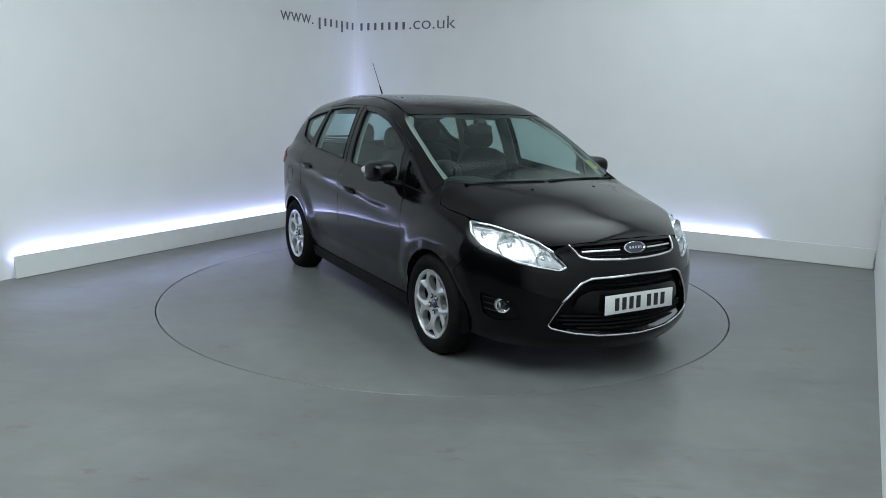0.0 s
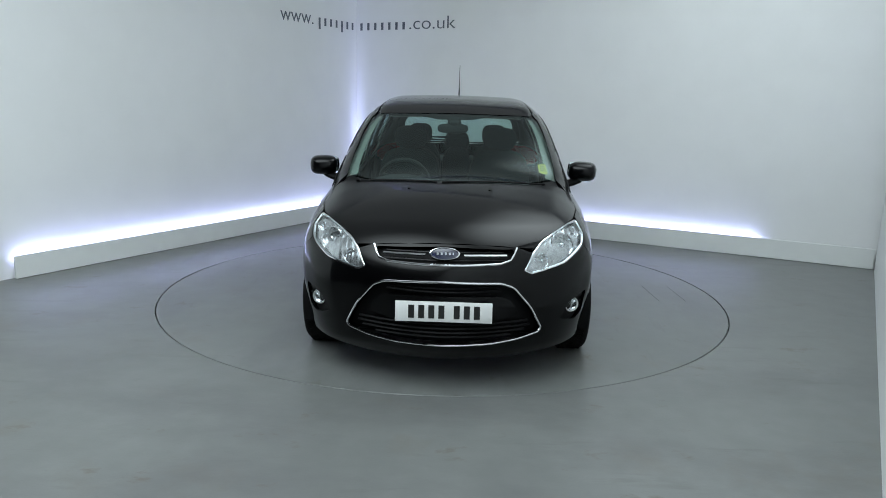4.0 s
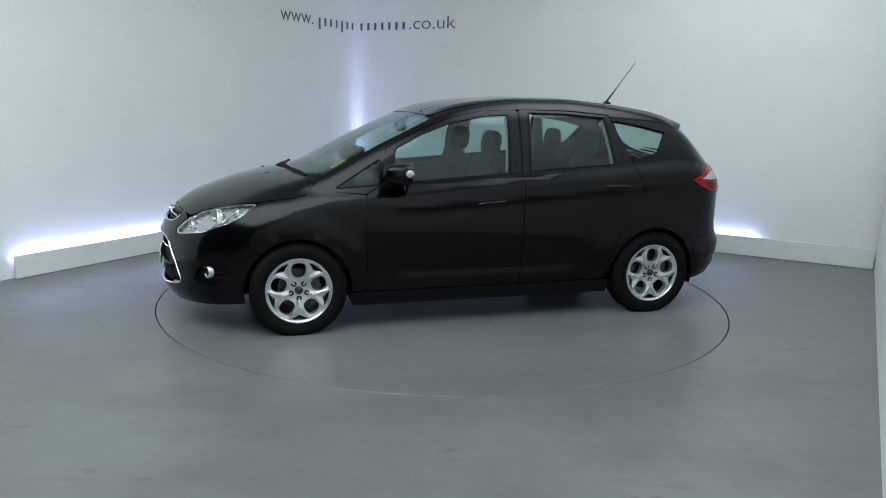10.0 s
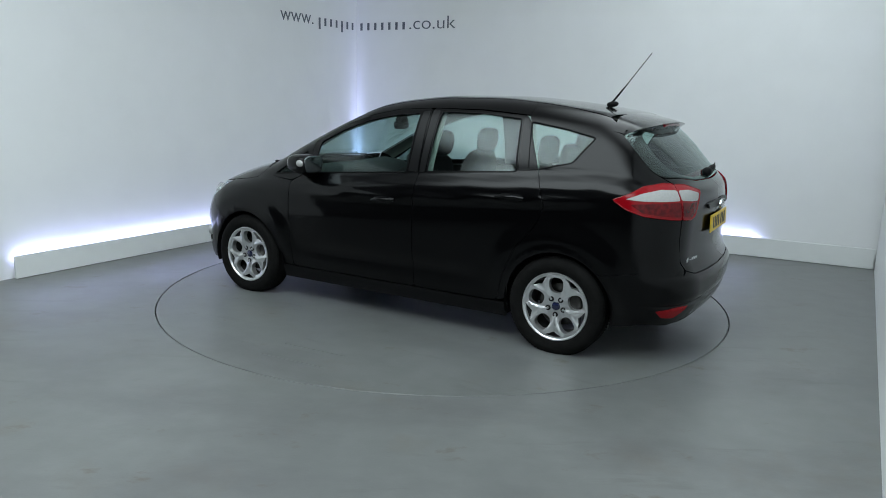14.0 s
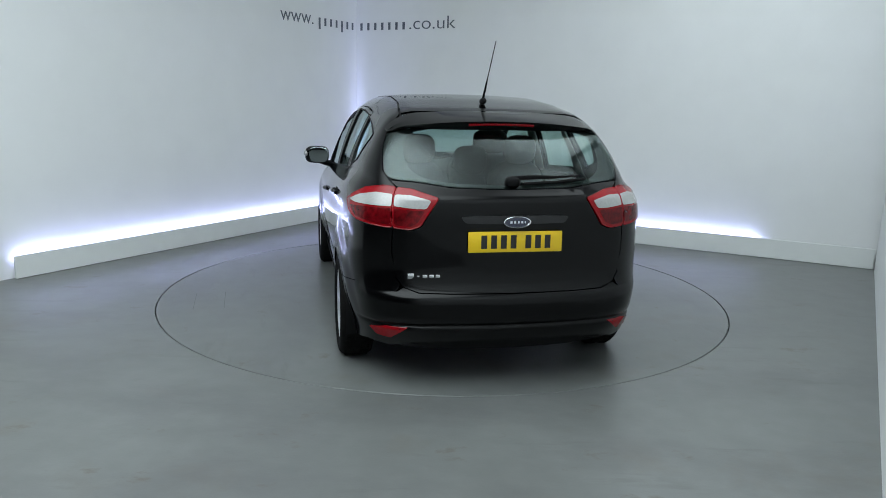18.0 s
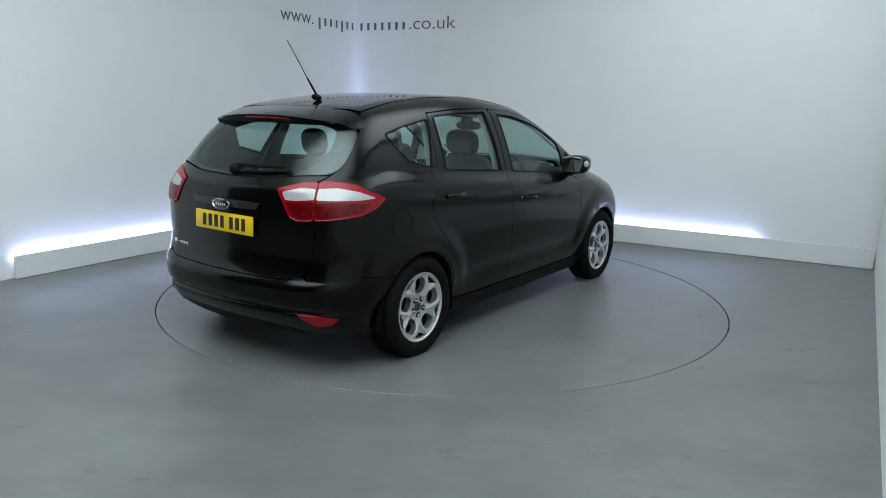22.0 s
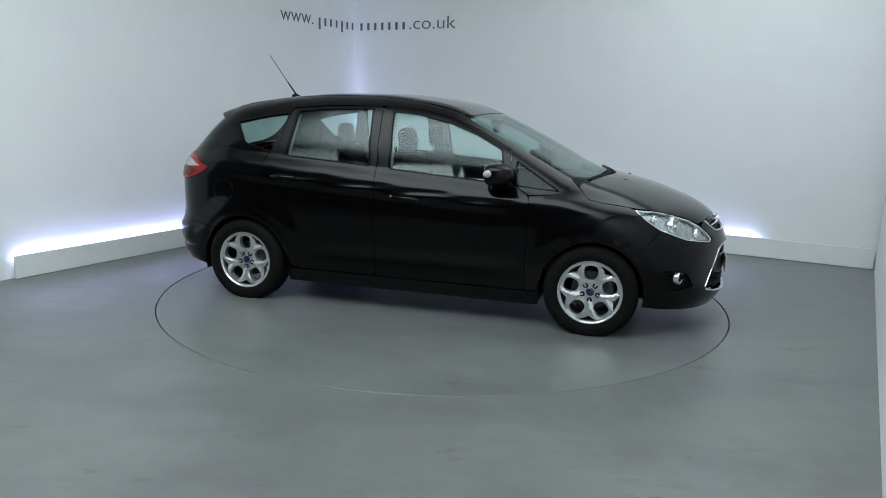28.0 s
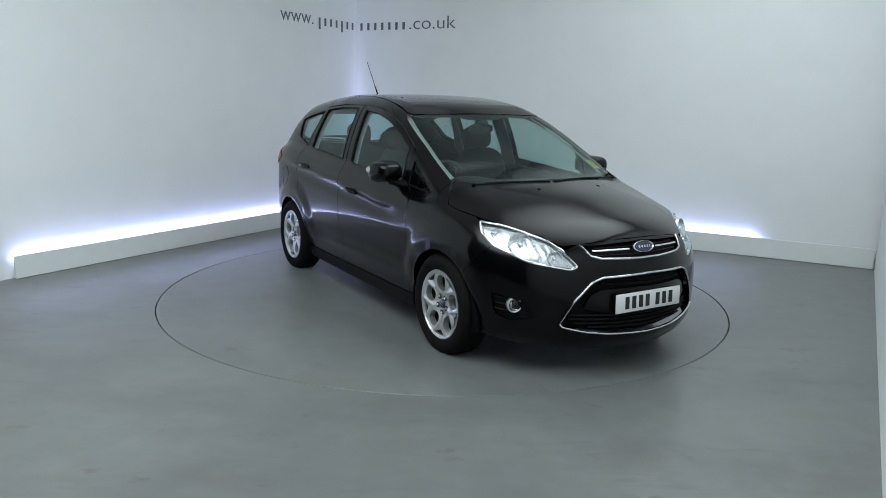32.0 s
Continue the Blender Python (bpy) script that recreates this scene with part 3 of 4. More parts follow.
panel("bonnet", "T", T((2.098, 0), (2.083, 0.2), (2.035, 0.39), (1.99, 0.495), (1.90, 0.552), (1.80, 0.632), (1.70, 0.702), (1.60, 0.750), (1.537, 0.766), (1.378, 0.796), (1.27, 0.799), (1.197, 0.743), (1.285, 0.52), (1.345, 0.25), (1.365, 0)), PAINT, CAR, both=True, gap=0.001, res=0.035)
panel("front_bumper", "F", F((0, 0.796), (0.2, 0.792), (0.43, 0.772), (0.505, 0.745), (0.426, 0.662), (0.466, 0.638), (0.70, 0.672), (0.91, 0.7495)) + arch(AXLE, 46, -14, 6) + F((0.7, 0.195), (0.35, 0.172), (0, 0.168)), PAINT, CAR, both=True, r=0.004, gap=0.0012, res=0.03,
      holes=[both_sides(F((0.0, 0.784), (0.40, 0.764), (0.352, 0.716), (0.30, 0.702), (0, 0.700))),
             both_sides(F((0, 0.612), (0.30, 0.600), (0.36, 0.575), (0.457, 0.458), (0.523, 0.335), (0.506, 0.315), (0.387, 0.287), (0.244, 0.270), (0, 0.262))),
             F((0.650, 0.365), (0.713, 0.452), (0.890, 0.490), (0.868, 0.365), (0.79, 0.335)), F((-0.650, 0.365), (-0.713, 0.452), (-0.890, 0.490), (-0.868, 0.365), (-0.79, 0.335))])
panel("rear_bumper", "R", R((0, 0.550), (0.304, 0.550), (0.454, 0.554), (0.528, 0.580), (0.552, 0.559), (0.80, 0.572)) + arch(-AXLE, 136.3, 194, 6) + R((0.74, 0.250), (0.60, 0.238), (0.50, 0.268), (0.3, 0.280), (0, 0.282)), PAINT, CAR, both=True, r=0.004, gap=0.0012, res=0.014)
panel("bumper_skirt", "R", R((0, 0.278), (0.3, 0.276), (0.498, 0.264), (0.595, 0.236), (0.35, 0.205), (0, 0.20)), TRIM, CAR, both=True, lift=-0.012, label="matt black lower bumper valance")
tailgate = panel("tailgate", "R", R((0, 0.552), *GATE_SIDE, (0.505, 0.885), (0.460, 0.905), (0.424, 0.98), (0.386, 1.054), (0.528, 1.096), (0.604, 1.101), (0.66, 1.133), (0.521, 1.128), (0.336, 1.104), (0, 1.096)), PAINT, CAR, both=True, r=0.01, res=0.022)
panel("rear_screen", "R", R((0, 1.100), (0.336, 1.108), (0.521, 1.132), (0.665, 1.140), (0.722, 1.178), (0.789, 1.280), (0.842, 1.375), (0.62, 1.424), (0.272, 1.448), (0, 1.450)), PANE, CAR, both=True, r=0.03, thick=0.004, label="tinted heated rear screen")
panel("screen_border", "R", R((0, 1.102), (0.336, 1.110), (0.521, 1.134), (0.662, 1.142), (0.718, 1.180), (0.784, 1.280), (0.836, 1.372), (0.62, 1.421), (0.272, 1.445), (0, 1.447)), GLOSS, CAR, both=True, r=0.03, thick=0.001, lift=-0.007, gap=0.0, label="black printed border of the rear screen",
      holes=[both_sides(R((0, 1.120), (0.33, 1.128), (0.50, 1.152), (0.60, 1.205), (0.665, 1.29), (0.70, 1.380), (0.45, 1.428), (0, 1.440)))], hole_r=0.05)
panel("windscreen", "T", T((1.315, 0), (1.30, 0.2), (1.245, 0.5), (1.13, 0.680), (1.016, 0.682), (0.75, 0.660), (0.418, 0.615), (0.390, 0.59), (0.392, 0.3), (0.388, 0)), SCREEN, CAR, both=True, thick=0.004, lift=-0.003, gap=0.0, r=0.04)
panel("cowl", "T", T((1.36, 0), (1.34, 0.25), (1.28, 0.52), (1.20, 0.735), (1.13, 0.685), (1.25, 0.5), (1.305, 0.2), (1.32, 0)), TRIM, CAR, both=True, lift=-0.012, label="black plastic cowl below the windscreen")
pair("sill", "S", S((0.985, 0.262), (0.965, 0.165), (-0.965, 0.165), (-0.985, 0.262)), TRIM, CAR, r=0.01, label="satin black side sill")
for nm, win in (("front_window", FRONT_WIN), ("rear_window", REAR_WIN), ("quarter_window", SIDE_WIN), ("corner_window", CORNER)):
    pair(nm, "S", S(*win), PANE if nm != "corner_window" else DARKENED_PANE, CAR, lift=-0.006, thick=0.003, gap=-0.004, res=0.08)
for nm, win in (("front_window_seal", FRONT_WIN), ("rear_window_seal", REAR_WIN), ("quarter_window_seal", SIDE_WIN), ("corner_window_seal", CORNER)):
    for m in (1, -1):
        bead(nm, curve_on("S", S(*win), 0.0, m, True, r=0.02), 0.005, TRIM, CAR, closed=True, n=6)
for m in (1, -1):
    # black pillars between the door windows
    panel("pillar_trim", "S", S((-0.165, 1.07), (-0.190, 1.475), (-0.252, 1.485), (-0.246, 1.065)), GLOSS, CAR, mirror=m, lift=0.003, thick=0.004, gap=0.003, r=0.01)
    panel("pillar_trim", "S", S((-0.256, 1.068), (-0.268, 1.487), (-0.332, 1.490), (-0.306, 1.072)), GLOSS, CAR, mirror=m, lift=0.003, thick=0.004, gap=0.003, r=0.01)
    panel("pillar_trim", "S", S((-0.998, 1.125), (-0.958, 1.460), (-0.992, 1.462), (-1.130, 1.135)), GLOSS, CAR, mirror=m, lift=0.003, thick=0.004, gap=0.004, r=0.01)

# roof spoiler with the high brake lamp
def settle(p, lift):
    """Moves points on to the skin, or by lift off it."""
    p = np.array(p, float)
    for _ in range(3):
        p = p - normals(p) * (hull(p[:, 0], p[:, 1], p[:, 2])[:, None] - lift)
    return p


bm = bmesh.new()
rows = []
for k in range(41):
    u = -1 + k / 20
    y, q = 0.640 * u, u * u
    root = skin("T", [(-1.515 - 0.035 * q, y)])[0]
    tip_x, tip_z = -1.768 + 0.125 * q * (0.4 + 0.6 * q), 1.452 - 0.046 * q
    pts = [(root[0], y, root[2] + 0.001), (-1.62 - 0.01 * (1 - q), y, (root[2] + tip_z) / 2 + 0.006 - 0.010 * q), (tip_x + 0.03, y * 0.995, tip_z + 0.006), (tip_x, y * 0.99, tip_z - 0.004), (tip_x + 0.012, y * 0.99, tip_z - 0.011)]
    under = settle([(tip_x + 0.045, y * 0.985, tip_z - 0.035)], -0.003)[0]
    pts = np.array(pts + [tuple(under), (root[0] - 0.04, y * 0.97, root[2] - 0.06), (root[0], y * 0.98, root[2] - 0.04)])
    w = step(abs(u), 0.86, 1.0)
    off = hull(pts[:5, 0], pts[:5, 1], pts[:5, 2])
    near = settle(pts[:5], 0.004)
    pts[:5] += (near - pts[:5]) * (w * (off > 0.004))[:, None]
    rows.append([bm.verts.new(p) for p in pts])
for a, b in zip(rows, rows[1:]):
    for k in range(8):
        bm.faces.new((a[k], a[(k + 1) % 8], b[(k + 1) % 8], b[k]))
bm.faces.new(rows[0])
bm.faces.new(rows[-1][::-1])
bmesh.ops.recalc_face_normals(bm, faces=bm.faces)
spoiler = part("spoiler", bm, PAINT, CAR)
bm = bmesh.new()
tube(bm, [Vector((-1.745 + 0.125 * (y / 0.615)**2 * 0.4, y, 1.432 - 0.06 * (y / 0.615)**2)) for y in np.linspace(-0.19, 0.19, 13)], 0.008, n=8)
part("brake_lamp", bm, RED, spoiler, "red high brake lamp strip")

# head lamps: clear lens over a bright bowl with reflectors
SILVER = material("lamp_reflector", (0.85, 0.86, 0.87), 0.09, metal=0.8, vary=0.05, scale=40)
BOWL = material("lamp_bowl_chrome", (0.55, 0.56, 0.57), 0.16, metal=0.85, vary=0.2, scale=30)
tree = BOWL.node_tree
wave, relief, place = tree.nodes.new("ShaderNodeTexWave"), tree.nodes.new("ShaderNodeBump"), tree.nodes.new("ShaderNodeTexCoord")
wave.bands_direction = "Y"
wave.inputs["Scale"].default_value, wave.inputs["Distortion"].default_value = 8, 2.5
relief.inputs["Strength"].default_value, relief.inputs["Distance"].default_value = 0.6, 0.0018
tree.links.new(place.outputs["Object"], wave.inputs["Vector"])
tree.links.new(wave.outputs["Fac"], relief.inputs["Height"])
tree.links.new(relief.outputs["Normal"], tree.nodes["Principled BSDF"].inputs["Normal"])
for m in (1, -1):
    lens = panel("headlamp", "F", F(*LAMP_F), LENS, CAR, mirror=m, res=0.03, thick=0.012, lift=-0.001, r=0.015, label="clear headlamp lens over chromed reflectors")
    panel("lamp_bowl", "F", F(*LAMP_F), BOWL, lens, mirror=m, res=0.03, thick=0.003, lift=-0.026, gap=-0.004, r=0.015)
    bead("lamp_rim", curve_on("F", F(*LAMP_F), -0.012, m, True, r=0.015), 0.009, CHROME, lens, closed=True)
    for u, v, rad, nm in ((0.745, 0.765, 0.068, "main_reflector"), (0.555, 0.700, 0.040, "dipped_reflector"), (0.905, 0.815, 0.028, "indicator_bulb")):
        p = skin("F", [(u, v)])[0]
        nrm = Vector(normals(np.array([p]))[0]) * 0.45 + Vector((0.9, 0.25, 0))
        p, nrm = Vector((p[0], p[1] * m, p[2])), Vector((nrm.x, nrm.y * m, nrm.z)).normalized()
        p = p - nrm * (0.012 + rad * 0.30)
        q = nrm.to_track_quat("Z", "Y").to_matrix().to_4x4()
        bm = bmesh.new()
        lathe(bm, [(rad * 0.16, -rad * 0.55), (rad * 0.45, -rad * 0.5), (rad * 0.8, -rad * 0.2), (rad * 0.95, rad * 0.15), (rad, rad * 0.2), (rad * 1.05, rad * 0.1), (rad * 1.05, -rad * 0.3)], 32, "Z")
        bmesh.ops.transform(bm, matrix=Matrix.Translation(p) @ q, verts=bm.verts)
        bowl = part(nm, bm, SILVER, lens)
        bm = bmesh.new()
        pillow(bm, (rad * 0.28, rad * 0.28, rad * 0.4), Matrix.Translation(p) @ q @ Matrix.Translation((0, 0, -rad * 0.1)), 2.2, 16)
        part("bulb", bm, CHROME, lens)
    # fog lamp in its recess
    hole = [(0.650, 0.365), (0.713, 0.452), (0.890, 0.490), (0.868, 0.365), (0.79, 0.335)]
    rec = panel("fog_recess", "F", F(*hole), TRIM, CAR, mirror=m, lift=-0.022, thick=0.01, gap=-0.006, label="matt black fog lamp recess")
    for z in (0.385, 0.42, 0.455):
        bead("fog_recess_bar", curve_on("F", F((0.80, z), (0.872, z + 0.008)), -0.014, m), 0.005, TRIM, rec, n=6)
    p = skin("F", [(0.762, 0.425)])[0]
    p = Vector((p[0] - 0.012, (p[1] - 0.012) * m, p[2]))
    q = Vector((0.93, 0.36 * m, 0)).to_track_quat("Z", "Y").to_matrix().to_4x4()
    for nm, prof, mt in (("fog_lamp", [(0.0, -0.012), (0.02, -0.012), (0.036, 0.006)], SILVER), ("fog_ring", [(0.034, 0.0), (0.036, 0.012), (0.041, 0.014), (0.045, 0.006), (0.045, -0.02)], ALLOY), ("fog_lens", [(0.0, 0.010), (0.02, 0.009), (0.036, 0.004)], LENS)):
        bm = bmesh.new()
        lathe(bm, prof, 32, "Z")
        bmesh.ops.transform(bm, matrix=Matrix.Translation(p) @ q, verts=bm.verts)
        part(nm, bm, mt, rec)

# tail lamps in two pieces, red with a clear band
LAMP_OUT = [(0.609, 1.098), (0.668, 1.104), (0.785, 1.084), (0.844, 1.052), (0.944, 1.005), (0.880, 0.954), (0.80, 0.922), (0.66, 0.902), (0.590, 0.897)]
LAMP_IN = [(0.391, 1.052), (0.528, 1.092), (0.601, 1.097), (0.582, 0.896), (0.507, 0.890), (0.466, 0.908), (0.430, 0.98)]
BAND_OUT = [(0.606, 1.062), (0.70, 1.066), (0.80, 1.046), (0.885, 1.012), (0.80, 1.004), (0.70, 1.002), (0.598, 1.004)]
LOW_OUT = [(0.598, 0.996), (0.70, 0.993), (0.80, 0.990), (0.862, 0.985), (0.80, 0.936), (0.66, 0.916), (0.596, 0.912)]
LOW_IN = [(0.446, 0.988), (0.50, 0.989), (0.585, 0.996), (0.578, 0.912), (0.512, 0.905), (0.480, 0.922)]
BAND_IN = [(0.422, 1.040), (0.52, 1.062), (0.594, 1.062), (0.587, 1.006), (0.50, 0.998), (0.441, 0.998)]
for m in (1, -1):
    for lamp, band, low in ((LAMP_OUT, BAND_OUT, LOW_OUT), (LAMP_IN, BAND_IN, LOW_IN)):
        ob = panel("tail_lamp", "R", R(*lamp), RED, CAR, mirror=m, res=0.025, thick=0.03, lift=0.006, gap=0.001, r=0.012, label="red tail lamp with a clear band")
        panel("clear_band", "R", R(*band), CLEAR, ob, mirror=m, res=0.025, thick=0.004, lift=0.0085, gap=0.0, r=0.012)
        bead("lamp_edge", curve_on("R", R(*lamp), 0.004, m, True, r=0.012), 0.004, RED, ob, closed=True, n=6)
        panel("lower_chamber", "R", R(*low), RED_DARK, ob, mirror=m, res=0.025, thick=0.004, lift=0.008, gap=0.0, r=0.012)
    panel("reflector", "R", R((0.495, 0.364), (0.60, 0.364), (0.705, 0.345), (0.665, 0.300), (0.59, 0.292)), RED, CAR, mirror=m, res=0.03, lift=0.004, r=0.012, label="red bumper reflector")

# grilles
up = panel("upper_grille", "F", F((0.0, 0.786), (0.402, 0.766), (0.352, 0.712), (0.30, 0.698), (0, 0.696)), TRIM, CAR, both=True, lift=-0.03, thick=0.003, gap=-0.004, label="black upper grille")
bead("chrome_surround", curve_on("F", F((-0.418, 0.772), (-0.405, 0.760), (-0.358, 0.714), (-0.30, 0.700), (-0.1, 0.695), (0.1, 0.695), (0.30, 0.700), (0.358, 0.714), (0.405, 0.760), (0.418, 0.772)), 0.001), 0.0065, CHROME, up, wide=1.0)
for m in (1, -1):
    bead("chrome_bar", curve_on("F", F((0.104, 0.745), (0.2, 0.744), (0.345, 0.740)), -0.006, m), 0.0075, CHROME, up)
    for z in (0.725, 0.765):
        bead("grille_bar", curve_on("F", F((0.0, z), (0.2, z), (0.34, z - 0.003)), -0.02, m), 0.004, GLOSS, up, n=6)
LOW = F((0, 0.612), (0.30, 0.600), (0.36, 0.575), (0.457, 0.458), (0.523, 0.335), (0.506, 0.315), (0.387, 0.287), (0.244, 0.270), (0, 0.262))
low_g = panel("lower_grille", "F", LOW, TRIM, CAR, both=True, lift=-0.055, thick=0.003, gap=-0.006, label="black lower grille")
bead("chrome_surround", curve_on("F", both_sides(LOW), 0.002, 1, True, r=0.02), 0.0065, CHROME, low_g, closed=True)
for z, w in ((0.30, 0.36), (0.325, 0.44), (0.35, 0.47), (0.375, 0.46), (0.555, 0.30), (0.575, 0.29)):
    bead("grille_bar", curve_on("F", F((-w, z + 0.004), (-w / 2, z), (0, z - 0.002), (w / 2, z), (w, z + 0.004)), -0.03), 0.0065, TRIM, low_g, n=6, wide=1.6)
panel("plate_mount", "F", F((0, 0.535), (0.30, 0.53), (0.36, 0.50), (0.40, 0.42), (0.28, 0.39), (0, 0.385)), PAINT, low_g, both=True, lift=-0.02, thick=0.02)


def oval(name, m, a, b, parent):
    bm = bmesh.new()
    rows = lathe(bm, [(0.86, 0.0), (0.92, 0.006), (1.0, 0.004), (1.02, -0.006)], 40, "Z")
    bmesh.ops.transform(bm, matrix=m @ Matrix.Diagonal((a, b, 1, 1)), verts=bm.verts)
    ob = part(name, bm, CHROME, parent, "blue oval badge with a bright rim")
    bm = bmesh.new()
    lathe(bm, [(0.0, 0.003), (0.5, 0.002), (0.88, 0.0)], 40, "Z")
    bmesh.ops.transform(bm, matrix=m @ Matrix.Diagonal((a, b, 1, 1)), verts=bm.verts)
    part("badge_field", bm, BLUE, ob)
    bm = bmesh.new()
    for k, (u, w) in enumerate(((-0.45, 0.16), (-0.18, 0.14), (0.08, 0.13), (0.34, 0.14), (0.56, 0.08))):
        box(bm, ((u - w / 2) * a, -0.2 * b, 0.0035), ((u + w / 2) * a, 0.2 * b, 0.0055))
    bmesh.ops.transform(bm, matrix=m, verts=bm.verts)
    part("badge_bars", bm, CHROME, ob)
    return ob


def face(x, y, z, nx, tilt):
    """A frame whose z looks along +x or -x, leaning back by tilt degrees, with its y up."""
    return Matrix.Translation((x, y, z)) @ (pose(0, 0, 0, 90, 0, 90) if nx > 0 else pose(0, 0, 0, 90, 0, -90)) @ pose(0, 0, 0, -tilt)


px = float(skin("F", [(0, 0.752)])[0][0])
oval("badge", face(px + 0.006, 0, 0.752, 1, 22), 0.082, 0.034, CAR)
rx = float(skin("R", [(0, 0.928)])[0][0])
oval("badge", face(rx - 0.028, 0, 0.936, -1, 2), 0.075, 0.031, CAR)


def number_plate(m, mat, label):
    bm = bmesh.new()
    box(bm, (-0.26, -0.0555, 0), (0.26, 0.0555, 0.006), 0.002)
    bmesh.ops.transform(bm, matrix=m, verts=bm.verts)
    ob = part("number_plate", bm, mat, CAR, label)
    x = -0.196
    for k in range(7):
        if k == 4:
            x += 0.028
        bm = bmesh.new()
        box(bm, (x + 0.006, -0.036, 0.0065), (x + 0.038, 0.036, 0.0075))
        bmesh.ops.transform(bm, matrix=m, verts=bm.verts)
        part("plate_bar", bm, INK, ob)
        x += 0.054
    return ob


number_plate(face(2.214, 0.004, 0.448, 1, 3), PLATE_W, "white number plate with plain dark bars")
number_plate(face(-2.091, 0.0, 0.828, -1, 2), PLATE_Y, "yellow number plate with plain dark bars")
panel("tailgate_handle", "R", R((0, 0.968), (0.20, 0.967), (0.285, 0.962), (0.262, 0.925), (0.15, 0.922), (0, 0.922)), SATIN, CAR, both=True, lift=0.016, thick=0.018, r=0.015)
bm = bmesh.new()
for k, (u, w, h) in enumerate(((0.520, 0.034, 0.030), (0.478, 0.014, 0.006), (0.455, 0.026, 0.018), (0.425, 0.026, 0.018), (0.396, 0.024, 0.018))):
    p = skin("R", [(u - w / 2, 0.640)])[0]
    box(bm, (p[0] - 0.004, p[1] - w / 2, 0.640 - h / 2), (p[0] + 0.01, p[1] + w / 2, 0.640 + h / 2), 0.001)
part("model_badge", bm, CHROME, CAR, "small bright model lettering drawn as bars")

# door handles
for m in (1, -1):
    for cx, cz, tilt in ((-0.005, 0.862, 0.03), (-0.980, 0.963, 0.0)):
        # flat dark oval on the skin, in place of the shaded hollow behind the handle
        dish = panel("handle_dish", "S", S((cx + 0.100, cz - 0.002), (cx + 0.06, cz + 0.026), (cx - 0.07, cz + 0.028), (cx - 0.105, cz + 0.004), (cx - 0.06, cz - 0.026), (cx + 0.05, cz - 0.026)), TRIM, CAR, mirror=m, lift=0.0015, thick=0.003, r=0.03, res=0.03)
        pts = curve_on("S", S((cx + 0.095, cz - tilt * 0.3), (cx + 0.05, cz + 0.004), (cx - 0.05, cz + 0.006), (cx - 0.098, cz + tilt * 0.3)), 0.0, m)
        out = [p + Vector((0, m * 0.030 * math.sin(math.pi * min(1, max(0, (i + 0.4) / (len(pts) - 0.2)))), 0)) for i, p in enumerate(pts)]
        bead("door_handle", out, 0.012, PAINT, dish, n=10, wide=0.8, label="black pull door handle")
    if m < 0:
        bm = bmesh.new()
        pillow(bm, (0.008, 0.004, 0.008), Matrix.Translation(skin("S", [(-0.118, 0.872)])[0] * np.array([1, -1, 1])), 2, 12)
        part("lock", bm, CHROME, CAR, "bright key lock")

# round fuel flap on the driver's side
loop = [(-1.50 + 0.088 * math.cos(k * math.tau / 24), 0.835 + 0.088 * math.sin(k * math.tau / 24)) for k in range(24)]
bead("fuel_flap_seam", curve_on("S", S(*loop), 0.0005, -1, True), 0.0022, TRIM, CAR, closed=True, n=6)

# door mirrors
for m in (1, -1):
    bm = bmesh.new()
    pillow(bm, (0.105, 0.098, 0.074), pose(0.675, 0.935 * m, 1.075, 0, -4, -12 * m), 3.2, 28)
    for v in bm.verts:
        if v.co.x < 0.598:
            v.co.x = 0.598 + (v.co.x - 0.598) * 0.12
        k = (v.co.x - 0.60) / 0.18
        v.co.z = 1.072 + (v.co.z - 1.072) * (1.0 - 0.22 * max(0, k)**2)
    mir = part("door_mirror", bm, PAINT, CAR, "black door mirror with a clear indicator")
    bead("mirror_arm", [Vector((0.72, 0.80 * m, 0.985)), Vector((0.705, 0.86 * m, 1.0)), Vector((0.69, 0.91 * m, 1.02))], 0.026, TRIM, mir, wide=1.7, n=12)
    bm = bmesh.new()
    pillow(bm, (0.006, 0.086, 0.062), pose(0.584, 0.925 * m, 1.075, 0, -4, -12 * m), 3.6, 24)
    part("mirror_glass", bm, MIRROR, mir)
    bm = bmesh.new()
    pillow(bm, (0.056, 0.024, 0.030), pose(0.644, 1.014 * m, 1.084, 0, 0, -26 * m), 2.1, 20)
    part("indicator", bm, CLEAR, mir, "clear side indicator lens")

# aerial, wipers, washers
bm = bmesh.new()
pillow(bm, (0.042, 0.020, 0.020), pose(-1.325, 0.003, 1.556, 0, 8), 2.2, 20)
aerial = part("aerial", bm, TRIM, CAR, "black roof aerial raked backwards")
bead("aerial_mast", [Vector((-1.320, 0.003, 1.565)), Vector((-1.40, 0.003, 1.668)), Vector((-1.41, 0.003, 1.681)), Vector((-1.57, 0.002, 1.895))], 0.0062, TRIM, aerial, taper=[1.3, 0.9, 0.5, 0.42])
